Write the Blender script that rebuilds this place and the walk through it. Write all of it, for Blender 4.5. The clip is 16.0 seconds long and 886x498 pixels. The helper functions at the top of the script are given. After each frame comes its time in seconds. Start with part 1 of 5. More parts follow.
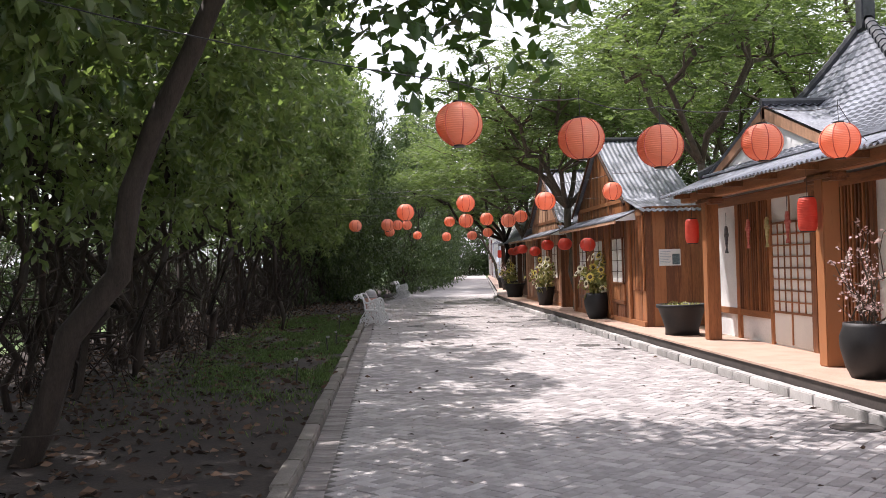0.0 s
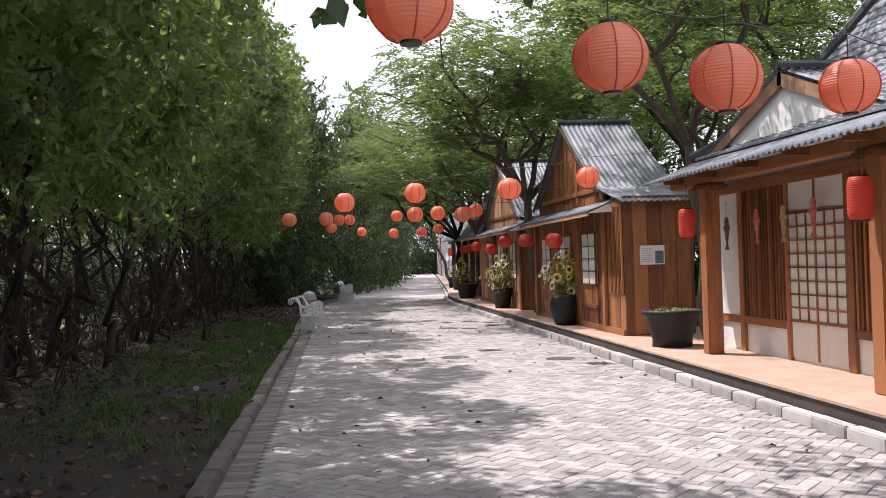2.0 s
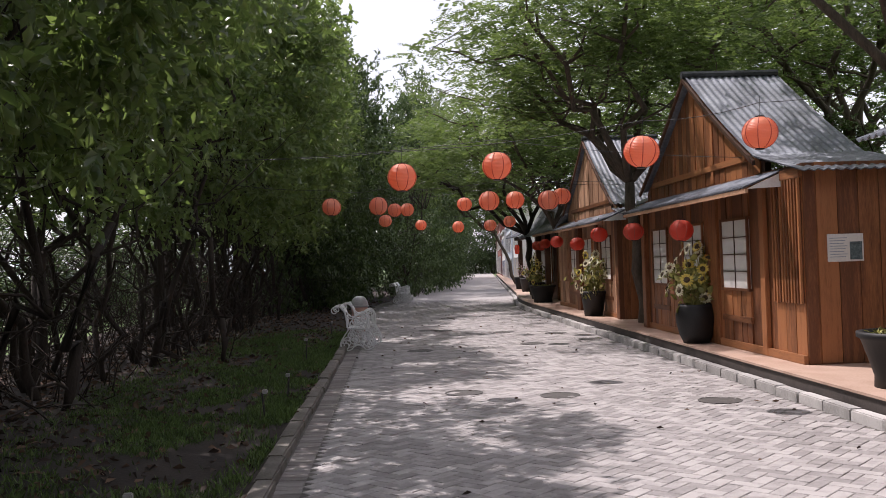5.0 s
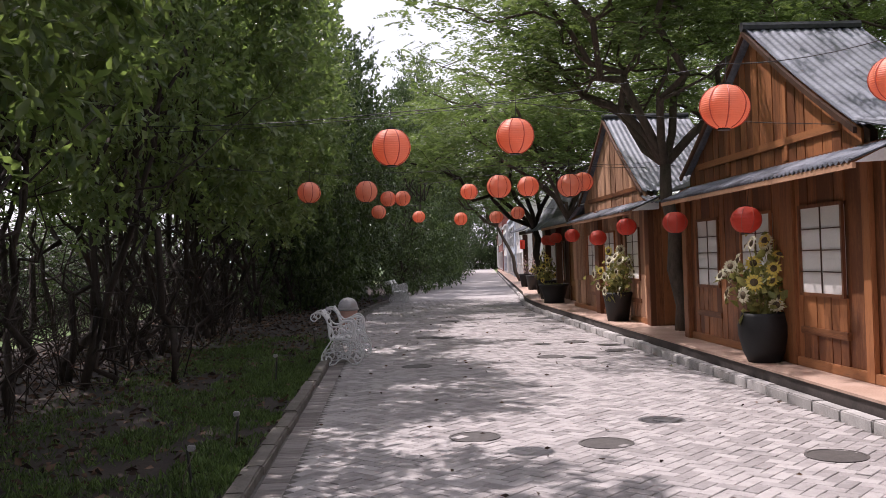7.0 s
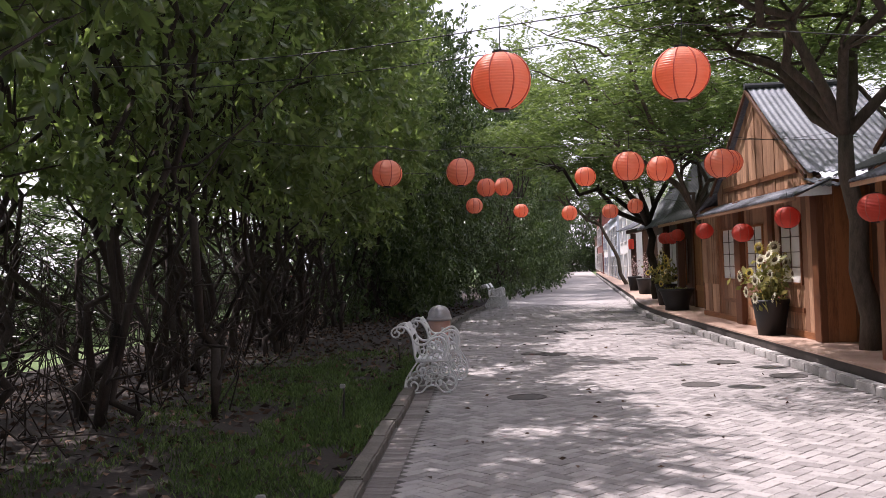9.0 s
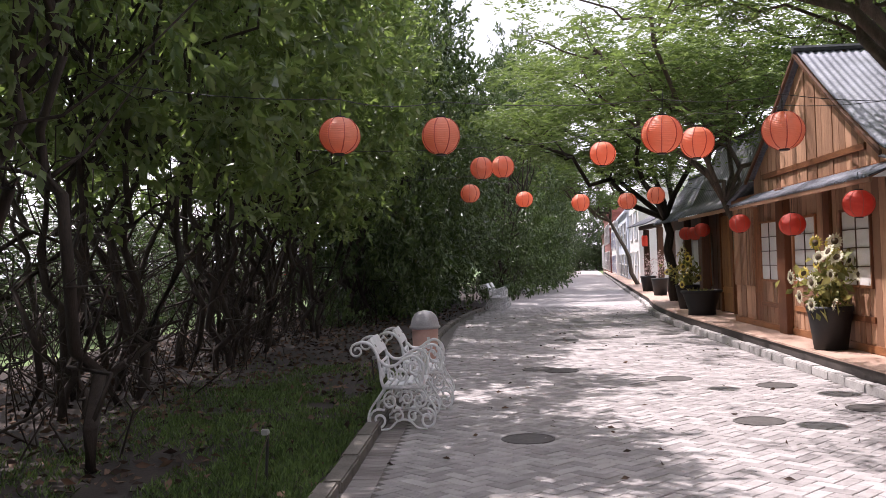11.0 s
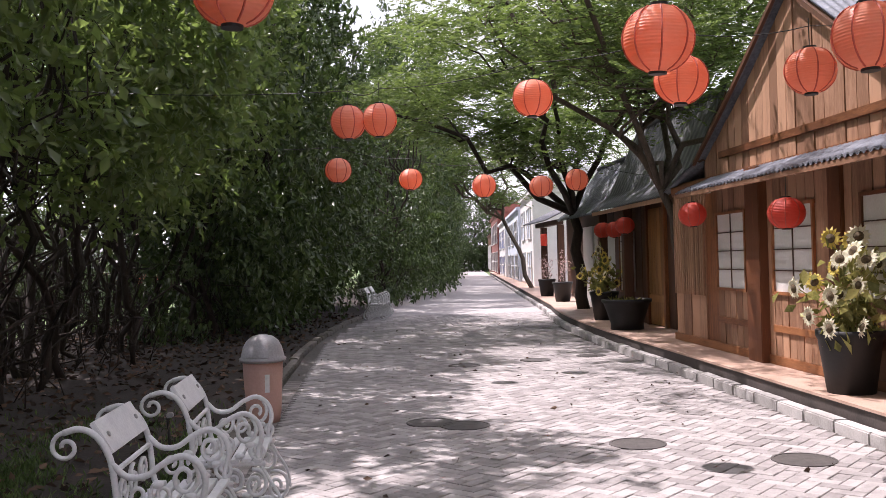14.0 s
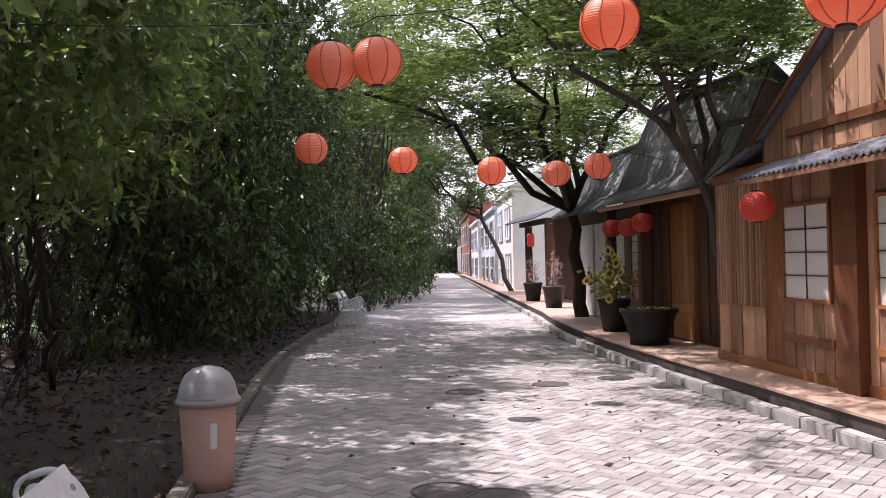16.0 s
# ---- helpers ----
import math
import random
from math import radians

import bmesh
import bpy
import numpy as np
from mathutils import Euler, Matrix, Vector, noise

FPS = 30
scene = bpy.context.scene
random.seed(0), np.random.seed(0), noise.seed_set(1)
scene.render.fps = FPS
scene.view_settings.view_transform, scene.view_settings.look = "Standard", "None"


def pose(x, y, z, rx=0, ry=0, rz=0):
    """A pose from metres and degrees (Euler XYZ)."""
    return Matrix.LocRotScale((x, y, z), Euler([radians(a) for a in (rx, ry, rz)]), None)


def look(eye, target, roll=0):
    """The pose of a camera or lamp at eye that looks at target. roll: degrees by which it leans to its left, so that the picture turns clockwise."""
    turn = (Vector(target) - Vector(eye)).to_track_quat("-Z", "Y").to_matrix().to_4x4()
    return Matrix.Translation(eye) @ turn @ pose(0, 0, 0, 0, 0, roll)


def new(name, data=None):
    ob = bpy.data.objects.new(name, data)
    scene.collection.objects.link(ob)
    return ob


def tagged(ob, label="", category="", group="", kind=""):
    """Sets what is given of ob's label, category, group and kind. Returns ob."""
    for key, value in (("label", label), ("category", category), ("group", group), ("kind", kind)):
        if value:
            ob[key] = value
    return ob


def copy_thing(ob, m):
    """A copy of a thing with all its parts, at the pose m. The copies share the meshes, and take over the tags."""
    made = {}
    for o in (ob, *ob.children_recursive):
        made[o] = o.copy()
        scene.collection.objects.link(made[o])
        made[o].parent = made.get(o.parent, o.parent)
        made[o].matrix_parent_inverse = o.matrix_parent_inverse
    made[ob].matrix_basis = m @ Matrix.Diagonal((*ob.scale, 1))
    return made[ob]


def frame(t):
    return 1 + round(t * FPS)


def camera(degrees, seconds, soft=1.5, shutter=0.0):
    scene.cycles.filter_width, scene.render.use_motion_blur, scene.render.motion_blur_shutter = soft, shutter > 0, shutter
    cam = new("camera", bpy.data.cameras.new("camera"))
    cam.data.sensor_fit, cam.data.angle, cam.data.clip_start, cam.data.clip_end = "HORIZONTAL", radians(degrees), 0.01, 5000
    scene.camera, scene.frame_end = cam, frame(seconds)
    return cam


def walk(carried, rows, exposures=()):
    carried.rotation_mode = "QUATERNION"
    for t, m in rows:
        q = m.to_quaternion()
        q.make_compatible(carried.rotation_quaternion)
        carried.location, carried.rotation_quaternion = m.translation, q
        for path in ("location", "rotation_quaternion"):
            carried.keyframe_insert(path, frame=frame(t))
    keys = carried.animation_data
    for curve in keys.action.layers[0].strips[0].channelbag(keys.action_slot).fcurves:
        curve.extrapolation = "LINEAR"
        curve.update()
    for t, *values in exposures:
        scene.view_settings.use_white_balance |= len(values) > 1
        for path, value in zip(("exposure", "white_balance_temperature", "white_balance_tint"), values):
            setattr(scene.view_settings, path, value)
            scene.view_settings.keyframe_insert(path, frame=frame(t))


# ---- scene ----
cam = camera(51.9, 16.0, soft=0.8)
# seconds, place, yaw, pitch, lean
ROWS = [
    (0.0, -0.000, -0.000, 1.490, -3.37, 1.06, 1.54),
    (0.5, 0.084, 0.510, 1.498, -5.89, 0.97, 1.57),
    (1.0, 0.115, 1.200, 1.506, -6.00, 0.89, 1.48),
    (1.5, 0.135, 1.866, 1.503, -6.65, 0.66, 1.52),
    (2.0, 0.187, 2.560, 1.504, -6.64, 0.88, 1.68),
    (2.5, 0.189, 3.295, 1.499, -5.22, 1.06, 1.67),
    (3.0, 0.206, 3.948, 1.494, -6.44, 0.95, 1.53),
    (3.5, 0.160, 4.729, 1.496, -4.46, 0.93, 1.65),
    (4.0, 0.136, 5.478, 1.500, -3.06, 0.94, 1.77),
    (4.5, 0.157, 6.194, 1.499, -3.13, 0.97, 1.89),
    (7.0, 0.310, 9.593, 1.542, -3.22, 0.62, 1.93),
    (7.5, 0.243, 10.367, 1.532, -1.18, 0.67, 2.12),
    (8.0, 0.206, 11.116, 1.525, 0.00, 1.00, 2.32),
    (8.5, 0.202, 11.832, 1.520, 2.33, 1.02, 2.40),
    (11.0, 0.354, 15.131, 1.487, 2.98, 0.89, 1.87),
    (11.5, 0.385, 15.797, 1.476, 0.56, 0.77, 1.90),
    (12.0, 0.403, 16.496, 1.469, 0.19, 0.84, 1.72),
    (12.5, 0.422, 17.196, 1.474, -1.76, 0.72, 1.70),
    (13.0, 0.484, 17.865, 1.492, -2.54, 0.74, 1.66),
    (13.5, 0.494, 18.567, 1.501, -4.01, 0.62, 1.52),
    (14.0, 0.484, 19.204, 1.493, -4.30, 0.68, 1.50),
    (14.5, 0.427, 19.858, 1.471, -2.82, 1.00, 1.42),
    (15.0, 0.385, 20.423, 1.483, -4.43, 0.82, 1.32),
    (15.5, 0.363, 21.022, 1.507, -5.24, 0.63, 1.35),
    (16.0, 0.305, 21.644, 1.509, -6.50, 0.71, 1.24),
]
walk(cam, [(t, pose(x, y, z, 90 + pitch, lean, yaw)) for t, x, y, z, yaw, pitch, lean in ROWS], [(0.0, 0.68, 6250, 20), (2.0, 0.48, 6250, 20), (3.5, 0.2, 6250, 22), (4.5, 0.05, 6250, 22), (7.0, 0.22, 6250, 26), (8.5, 0.38, 6250, 27), (11.0, 0.72, 6250, 26), (13.0, 0.7, 6250, 28), (16.0, 0.66, 6250, 28)])

# ---- light ----
SUN = Vector((-0.35, 0.33, 0.875)).normalized()
world = bpy.data.worlds.new("sky")
scene.world = world
world.use_nodes = True
wn = world.node_tree.nodes
sky = wn.new("ShaderNodeTexSky")
sky.sky_type, sky.sun_disc = "NISHITA", False
sky.sun_elevation = math.asin(SUN.z)
sky.sun_rotation = math.atan2(SUN.x, SUN.y)
sky.dust_density, sky.air_density = 4.0, 1.2
haze = wn.new("ShaderNodeMixRGB")
haze.inputs[0].default_value, haze.inputs[2].default_value = 0.65, (8.5, 8.6, 8.8, 1)
world.node_tree.links.new(sky.outputs[0], haze.inputs[1])
world.node_tree.links.new(haze.outputs[0], wn["Background"].inputs[0])
wn["Background"].inputs[1].default_value = 0.14
sun = new("sun", bpy.data.lights.new("sun", "SUN"))
sun.data.energy, sun.data.angle, sun.data.color = 5.0, radians(0.53), (1.0, 0.95, 0.87)
sun.matrix_world = look((0, 0, 30), Vector((0, 0, 30)) - SUN)


# ---- materials ----
def material(name, build):
    m = bpy.data.materials.new(name)
    m.use_nodes = True
    build(m.node_tree, m.node_tree.nodes["Principled BSDF"])
    return m


def varied(dark, light, scale=6.0, rough=0.7, bump=0.2, fine=60.0, per_piece=0.0, stretch=(1, 1, 1), metal=0.0, island=False, through_light=None):
    """Two-scale noise between two colours, with fine relief."""
    def build(nt, bsdf):
        n, l = nt.nodes, nt.links
        tc = n.new("ShaderNodeTexCoord")
        mp = n.new("ShaderNodeMapping")
        mp.inputs["Scale"].default_value = stretch
        l.new(tc.outputs["Object"], mp.inputs[0])
        a, b = n.new("ShaderNodeTexNoise"), n.new("ShaderNodeTexNoise")
        a.inputs["Scale"].default_value, b.inputs["Scale"].default_value = scale, fine
        a.inputs["Detail"].default_value, b.inputs["Detail"].default_value = 4, 3
        l.new(mp.outputs[0], a.inputs[0])
        l.new(mp.outputs[0], b.inputs[0])
        mx = n.new("ShaderNodeMath")
        mx.operation = "MULTIPLY_ADD"
        mx.inputs[1].default_value = 0.45
        l.new(b.outputs[0], mx.inputs[0])
        sc = n.new("ShaderNodeMath")
        sc.operation = "MULTIPLY"
        sc.inputs[1].default_value = 0.55
        l.new(a.outputs[0], sc.inputs[0])
        l.new(sc.outputs[0], mx.inputs[2])
        fac = mx
        if per_piece:
            rnd = n.new("ShaderNodeNewGeometry" if island else "ShaderNodeObjectInfo")
            ad = n.new("ShaderNodeMath")
            ad.operation = "MULTIPLY_ADD"
            ad.inputs[1].default_value = per_piece
            l.new(rnd.outputs["Random Per Island" if island else "Random"], ad.inputs[0])
            l.new(mx.outputs[0], ad.inputs[2])
            sb = n.new("ShaderNodeMath")
            sb.operation = "SUBTRACT"
            sb.inputs[1].default_value = per_piece / 2
            l.new(ad.outputs[0], sb.inputs[0])
            fac = sb
        cr = n.new("ShaderNodeValToRGB")
        cr.color_ramp.elements[0].position, cr.color_ramp.elements[1].position = 0.33, 0.67
        cr.color_ramp.elements[0].color, cr.color_ramp.elements[1].color = (*dark, 1), (*light, 1)
        l.new(fac.outputs[0], cr.inputs[0])
        l.new(cr.outputs[0], bsdf.inputs["Base Color"])
        bsdf.inputs["Roughness"].default_value, bsdf.inputs["Metallic"].default_value = rough, metal
        if bump:
            bp = n.new("ShaderNodeBump")
            bp.inputs["Strength"].default_value, bp.inputs["Distance"].default_value = bump, 0.01
            l.new(mx.outputs[0], bp.inputs["Height"])
            l.new(bp.outputs[0], bsdf.inputs["Normal"])
        if through_light:
            tr = n.new("ShaderNodeBsdfTranslucent")
            l.new(cr.outputs[0], tr.inputs[0])
            if len(through_light) > 1:
                tr.inputs[0].default_value = (*through_light[1], 1)
                nt.links.remove(tr.inputs[0].links[0])
            ms = n.new("ShaderNodeMixShader")
            ms.inputs[0].default_value = through_light[0]
            l.new(bsdf.outputs[0], ms.inputs[1])
            l.new(tr.outputs[0], ms.inputs[2])
            l.new(ms.outputs[0], n["Material Output"].inputs[0])
    return build


def mat(name, dark, light, **k):
    return material(name, varied(dark, light, **k))


M_PAVER = mat("paver", (0.222, 0.205, 0.197), (0.39, 0.364, 0.350), scale=9, fine=90, rough=0.85, bump=0.35, per_piece=0.35)
M_PAVERS = mat("pavers_joined", (0.222, 0.205, 0.197), (0.39, 0.364, 0.350), scale=9, fine=90, rough=0.85, bump=0.35, per_piece=0.35, island=True)
M_EDGE = mat("edge_paver", (0.15, 0.13, 0.12), (0.27, 0.245, 0.23), scale=9, fine=90, rough=0.9, bump=0.35, per_piece=0.3)
M_JOINT = mat("joint_sand", (0.07, 0.065, 0.06), (0.15, 0.135, 0.12), scale=14, fine=120, rough=0.95)
M_KERB = mat("kerb_concrete", (0.28, 0.27, 0.255), (0.50, 0.48, 0.46), scale=5, fine=70, rough=0.85, bump=0.3, per_piece=0.35)
M_KERB_OLD = mat("old_kerb", (0.08, 0.072, 0.058), (0.19, 0.17, 0.145), scale=5, fine=70, rough=0.9, bump=0.4, per_piece=0.25)
M_TILE = mat("terracotta", (0.36, 0.235, 0.17), (0.52, 0.37, 0.29), scale=3, fine=50, rough=0.6, bump=0.1)
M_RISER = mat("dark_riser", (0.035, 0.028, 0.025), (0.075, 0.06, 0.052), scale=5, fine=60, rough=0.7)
M_WOOD = mat("stained_wood", (0.13, 0.045, 0.016), (0.35, 0.138, 0.050), scale=4, fine=26, rough=0.5, bump=0.25, per_piece=0.5, stretch=(5, 5, 0.5))
M_WOODX = mat("stained_beam", (0.13, 0.047, 0.017), (0.33, 0.135, 0.050), scale=4, fine=26, rough=0.5, bump=0.25, per_piece=0.35, stretch=(5, 0.5, 5))
M_PALEWOOD = mat("weathered_wood", (0.24, 0.125, 0.07), (0.48, 0.275, 0.165), scale=4, fine=26, rough=0.6, bump=0.25, per_piece=0.5, stretch=(5, 5, 0.5))
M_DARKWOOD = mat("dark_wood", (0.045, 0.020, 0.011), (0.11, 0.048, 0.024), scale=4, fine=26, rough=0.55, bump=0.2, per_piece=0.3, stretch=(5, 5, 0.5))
M_YELLOWWOOD = mat("yellow_brown_wood", (0.20, 0.085, 0.022), (0.42, 0.20, 0.060), scale=4, fine=26, rough=0.5, bump=0.25, per_piece=0.4, stretch=(5, 5, 0.5))
M_WHITE = mat("white_plaster", (0.66, 0.65, 0.63), (0.80, 0.79, 0.77), scale=2.5, fine=40, rough=0.8, bump=0.08)
M_BLUEWHITE = mat("pale_blue_plaster", (0.52, 0.58, 0.66), (0.64, 0.70, 0.78), scale=1.5, fine=30, rough=0.8, bump=0.08)
M_BLUE = mat("blue_paint", (0.06, 0.10, 0.35), (0.10, 0.16, 0.48), scale=4, fine=40, rough=0.5, bump=0)
M_REDBRICK = mat("red_brown_wall", (0.13, 0.04, 0.032), (0.27, 0.09, 0.07), scale=3, fine=30, rough=0.8)
M_PAPER = mat("paper_pane", (0.60, 0.58, 0.54), (0.74, 0.72, 0.68), scale=2, fine=60, rough=0.7, bump=0.03)
M_ROOF = mat("grey_roof_sheet", (0.085, 0.092, 0.11), (0.25, 0.27, 0.31), scale=2.2, fine=25, rough=0.55, bump=0.15, stretch=(1, 1, 1))
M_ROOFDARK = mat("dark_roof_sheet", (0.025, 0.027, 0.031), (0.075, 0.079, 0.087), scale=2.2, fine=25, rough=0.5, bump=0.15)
M_BARK = mat("bark", (0.05, 0.038, 0.028), (0.13, 0.10, 0.075), scale=6, fine=40, rough=0.95, bump=0.6, stretch=(3, 3, 0.6))
M_BARKDARK = mat("dark_bark", (0.018, 0.013, 0.010), (0.052, 0.038, 0.028), scale=6, fine=40, rough=0.95, bump=0.5, stretch=(3, 3, 0.6))
M_LEAF = mat("hedge_leaf", (0.034, 0.064, 0.026), (0.150, 0.190, 0.080), scale=1.2, fine=14, rough=0.30, bump=0, per_piece=0.55, island=True, through_light=(0.42, (0.26, 0.37, 0.085)))
# hedge leaf for the low trees, canopy shade put into its darker colour
M_LEAFSHADE = mat("shaded_hedge_leaf", (0.022, 0.046, 0.016), (0.10, 0.145, 0.045), scale=1.2, fine=14, rough=0.4, bump=0, per_piece=0.35, island=True, through_light=(0.2, (0.10, 0.17, 0.03)))
M_LEAFBIG = mat("broad_leaf", (0.022, 0.055, 0.014), (0.06, 0.12, 0.03), scale=1.2, fine=14, rough=0.4, bump=0, per_piece=0.35, island=True, through_light=(0.30, (0.15, 0.27, 0.04)))
M_LEAFFINE = mat("feathery_leaf", (0.036, 0.068, 0.022), (0.11, 0.155, 0.052), scale=0.8, fine=10, rough=0.5, bump=0, per_piece=0.35, island=True, through_light=(0.38, (0.23, 0.33, 0.075)))
M_GRASS = mat("grass_blade", (0.045, 0.085, 0.016), (0.12, 0.19, 0.045), scale=1.5, fine=9, rough=0.6, bump=0, per_piece=0.5, island=True, through_light=(0.25,))
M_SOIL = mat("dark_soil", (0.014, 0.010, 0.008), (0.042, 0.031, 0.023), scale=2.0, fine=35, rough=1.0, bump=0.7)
M_LITTER = mat("dry_leaf", (0.032, 0.018, 0.011), (0.13, 0.078, 0.047), scale=2, fine=20, rough=0.85, bump=0, per_piece=0.8, island=True)
M_LAWN = mat("sunlit_lawn", (0.06, 0.11, 0.03), (0.12, 0.18, 0.055), scale=0.6, fine=20, rough=0.9, bump=0.3)
M_LANTERN = mat("orange_red_lantern_cloth", (0.95, 0.42, 0.27), (0.98, 0.52, 0.37), scale=3, fine=60, rough=0.4, bump=0.02, through_light=(0.55, (1.0, 0.38, 0.19)))
M_LANTERNRED = mat("deep_red_lantern_cloth", (0.60, 0.075, 0.045), (0.70, 0.11, 0.065), scale=5, fine=60, rough=0.55, bump=0.02, through_light=(0.40, (0.90, 0.13, 0.07)))
M_RIB = mat("lantern_rib", (0.52, 0.10, 0.06), (0.62, 0.14, 0.09), scale=5, rough=0.6, bump=0)
M_BLACK = mat("black_plastic", (0.012, 0.011, 0.011), (0.03, 0.028, 0.027), scale=6, rough=0.45, bump=0.05)
M_POT = mat("black_glazed_pot", (0.004, 0.004, 0.004), (0.012, 0.011, 0.011), scale=4, fine=40, rough=0.6, bump=0.1)
M_IRON = mat("white_painted_iron", (0.60, 0.60, 0.60), (0.80, 0.80, 0.79), scale=8, fine=70, rough=0.5, bump=0.1)
M_BIN = mat("pink_beige_plastic", (0.46, 0.27, 0.215), (0.56, 0.345, 0.28), scale=3, fine=60, rough=0.5, bump=0.03)
M_BINLID = mat("grey_plastic", (0.25, 0.245, 0.245), (0.42, 0.41, 0.405), scale=3, fine=60, rough=0.28, bump=0.03)
M_COVER = mat("cast_iron_cover", (0.045, 0.040, 0.036), (0.095, 0.085, 0.078), scale=12, fine=90, rough=0.7, bump=0.4)
M_PETALW = mat("cream_petal", (0.62, 0.58, 0.36), (0.80, 0.77, 0.60), scale=8, rough=0.6, bump=0, through_light=(0.3,))
M_PETALY = mat("yellow_petal", (0.62, 0.45, 0.06), (0.80, 0.66, 0.16), scale=8, rough=0.6, bump=0, through_light=(0.3,))
M_DISC = mat("sunflower_disc", (0.05, 0.035, 0.018), (0.14, 0.10, 0.05), scale=30, rough=0.9)
M_FOLGREEN = mat("artificial_leaf", (0.15, 0.16, 0.04), (0.42, 0.40, 0.13), scale=5, rough=0.6, bump=0, per_piece=0.4, island=True, through_light=(0.3,))
M_PINK = mat("pale_pink_blossom", (0.62, 0.42, 0.40), (0.78, 0.62, 0.58), scale=8, rough=0.7, bump=0, through_light=(0.3,))
M_FISHDARK = mat("dark_fish_cloth", (0.03, 0.03, 0.04), (0.22, 0.21, 0.22), scale=18, fine=60, rough=0.8)
M_FISHRED = mat("red_fish_cloth", (0.42, 0.05, 0.05), (0.70, 0.28, 0.22), scale=18, fine=60, rough=0.8)
M_FISHTAN = mat("tan_fish_cloth", (0.25, 0.19, 0.06), (0.55, 0.46, 0.24), scale=18, fine=60, rough=0.8)
M_INK = mat("blue_grey_print", (0.25, 0.30, 0.38), (0.38, 0.43, 0.50), scale=20, rough=0.7, bump=0)
M_PHOTO = mat("dark_photo_print", (0.03, 0.05, 0.06), (0.18, 0.24, 0.26), scale=22, rough=0.5, bump=0)
M_STONE = mat("grey_stone", (0.16, 0.155, 0.14), (0.32, 0.31, 0.285), scale=6, fine=50, rough=0.95, bump=0.5)
M_WIRE = mat("dark_wire", (0.02, 0.02, 0.02), (0.04, 0.04, 0.04), rough=0.6, bump=0)
M_RED = mat("red_cloth", (0.45, 0.03, 0.03), (0.60, 0.06, 0.05), scale=3, rough=0.7, bump=0)
M_GLASS = mat("dark_glass", (0.02, 0.024, 0.03), (0.05, 0.055, 0.065), scale=2, rough=0.1, bump=0)

rng = np.random.default_rng(7)


# ---- mesh builders ----
class Build:
    """Gathers vertices and faces of one mesh."""
    def __init__(self):
        self.v, self.f = [], []

    def add(self, verts, faces):
        n = len(self.v)
        self.v.extend([tuple(p) for p in verts])
        self.f.extend([tuple(i + n for i in f) for f in faces])
        return self

    def box(self, x0, x1, y0, y1, z0, z1, bevel=0.0):
        if bevel <= 0:
            c = [(x, y, z) for z in (z0, z1) for y in (y0, y1) for x in (x0, x1)]
            return self.add(c, [(0, 2, 3, 1), (4, 5, 7, 6), (0, 1, 5, 4), (2, 6, 7, 3), (0, 4, 6, 2), (1, 3, 7, 5)])
        bm = bmesh.new()
        bmesh.ops.create_cube(bm, size=1.0, matrix=Matrix.Translation(((x0 + x1) / 2, (y0 + y1) / 2, (z0 + z1) / 2)) @ Matrix.Diagonal((x1 - x0, y1 - y0, z1 - z0, 1)))
        bmesh.ops.bevel(bm, geom=list(bm.edges), offset=min(bevel, 0.4 * min(x1 - x0, y1 - y0, z1 - z0)), segments=2, affect="EDGES")
        bm.verts.index_update()
        self.add([v.co for v in bm.verts], [[v.index for v in f.verts] for f in bm.faces])
        bm.free()
        return self

    def prism(self, poly, axis, a, b):
        """A flat outline (2D points) drawn out along an axis from a to b."""
        n = len(poly)
        def put(p, d):
            return (d, p[0], p[1]) if axis == "x" else (p[0], d, p[1]) if axis == "y" else (p[0], p[1], d)
        vs = [put(p, a) for p in poly] + [put(p, b) for p in poly]
        fs = [tuple(range(n))[::-1], tuple(range(n, 2 * n))] + [(i, (i + 1) % n, n + (i + 1) % n, n + i) for i in range(n)]
        return self.add(vs, fs)

    def tube(self, path, radii, sides=6):
        pts = [Vector(p) for p in path]
        if not hasattr(radii, "__len__"):
            radii = [radii] * len(pts)
        rings, n = [], sides
        up = Vector((0.31, 0.17, 0.93))
        for i, p in enumerate(pts):
            d = (pts[min(i + 1, len(pts) - 1)] - pts[max(i - 1, 0)]).normalized()
            a = d.cross(up)
            if a.length < 0.05:
                a = d.cross(Vector((1, 0, 0)))
            a.normalize()
            b = d.cross(a)
            rings.append([p + (a * math.cos(2 * math.pi * k / n) + b * math.sin(2 * math.pi * k / n)) * radii[i] for k in range(n)])
        vs = [q for r in rings for q in r]
        fs = [(i * n + k, i * n + (k + 1) % n, (i + 1) * n + (k + 1) % n, (i + 1) * n + k) for i in range(len(pts) - 1) for k in range(n)]
        fs += [tuple(range(n))[::-1], tuple((len(pts) - 1) * n + k for k in range(n))]
        return self.add(vs, fs)

    def lathe(self, profile, sides=24, centre=(0, 0, 0), wobble=0.0):
        cx, cy, cz = centre
        vs, n = [], sides
        for r, z in profile:
            for k in range(n):
                a = 2 * math.pi * k / n
                vs.append((cx + r * math.cos(a), cy + r * math.sin(a), cz + z))
        fs = [(i * n + k, i * n + (k + 1) % n, (i + 1) * n + (k + 1) % n, (i + 1) * n + k) for i in range(len(profile) - 1) for k in range(n)]
        fs += [tuple(range(n))[::-1], tuple((len(profile) - 1) * n + k for k in range(n))]
        return self.add(vs, fs)

    def mesh(self, name, material_, smooth=False):
        me = bpy.data.meshes.new(name)
        me.from_pydata(self.v, [], self.f)
        me.materials.append(material_)
        if smooth:
            me.shade_smooth()
        me.update()
        return me


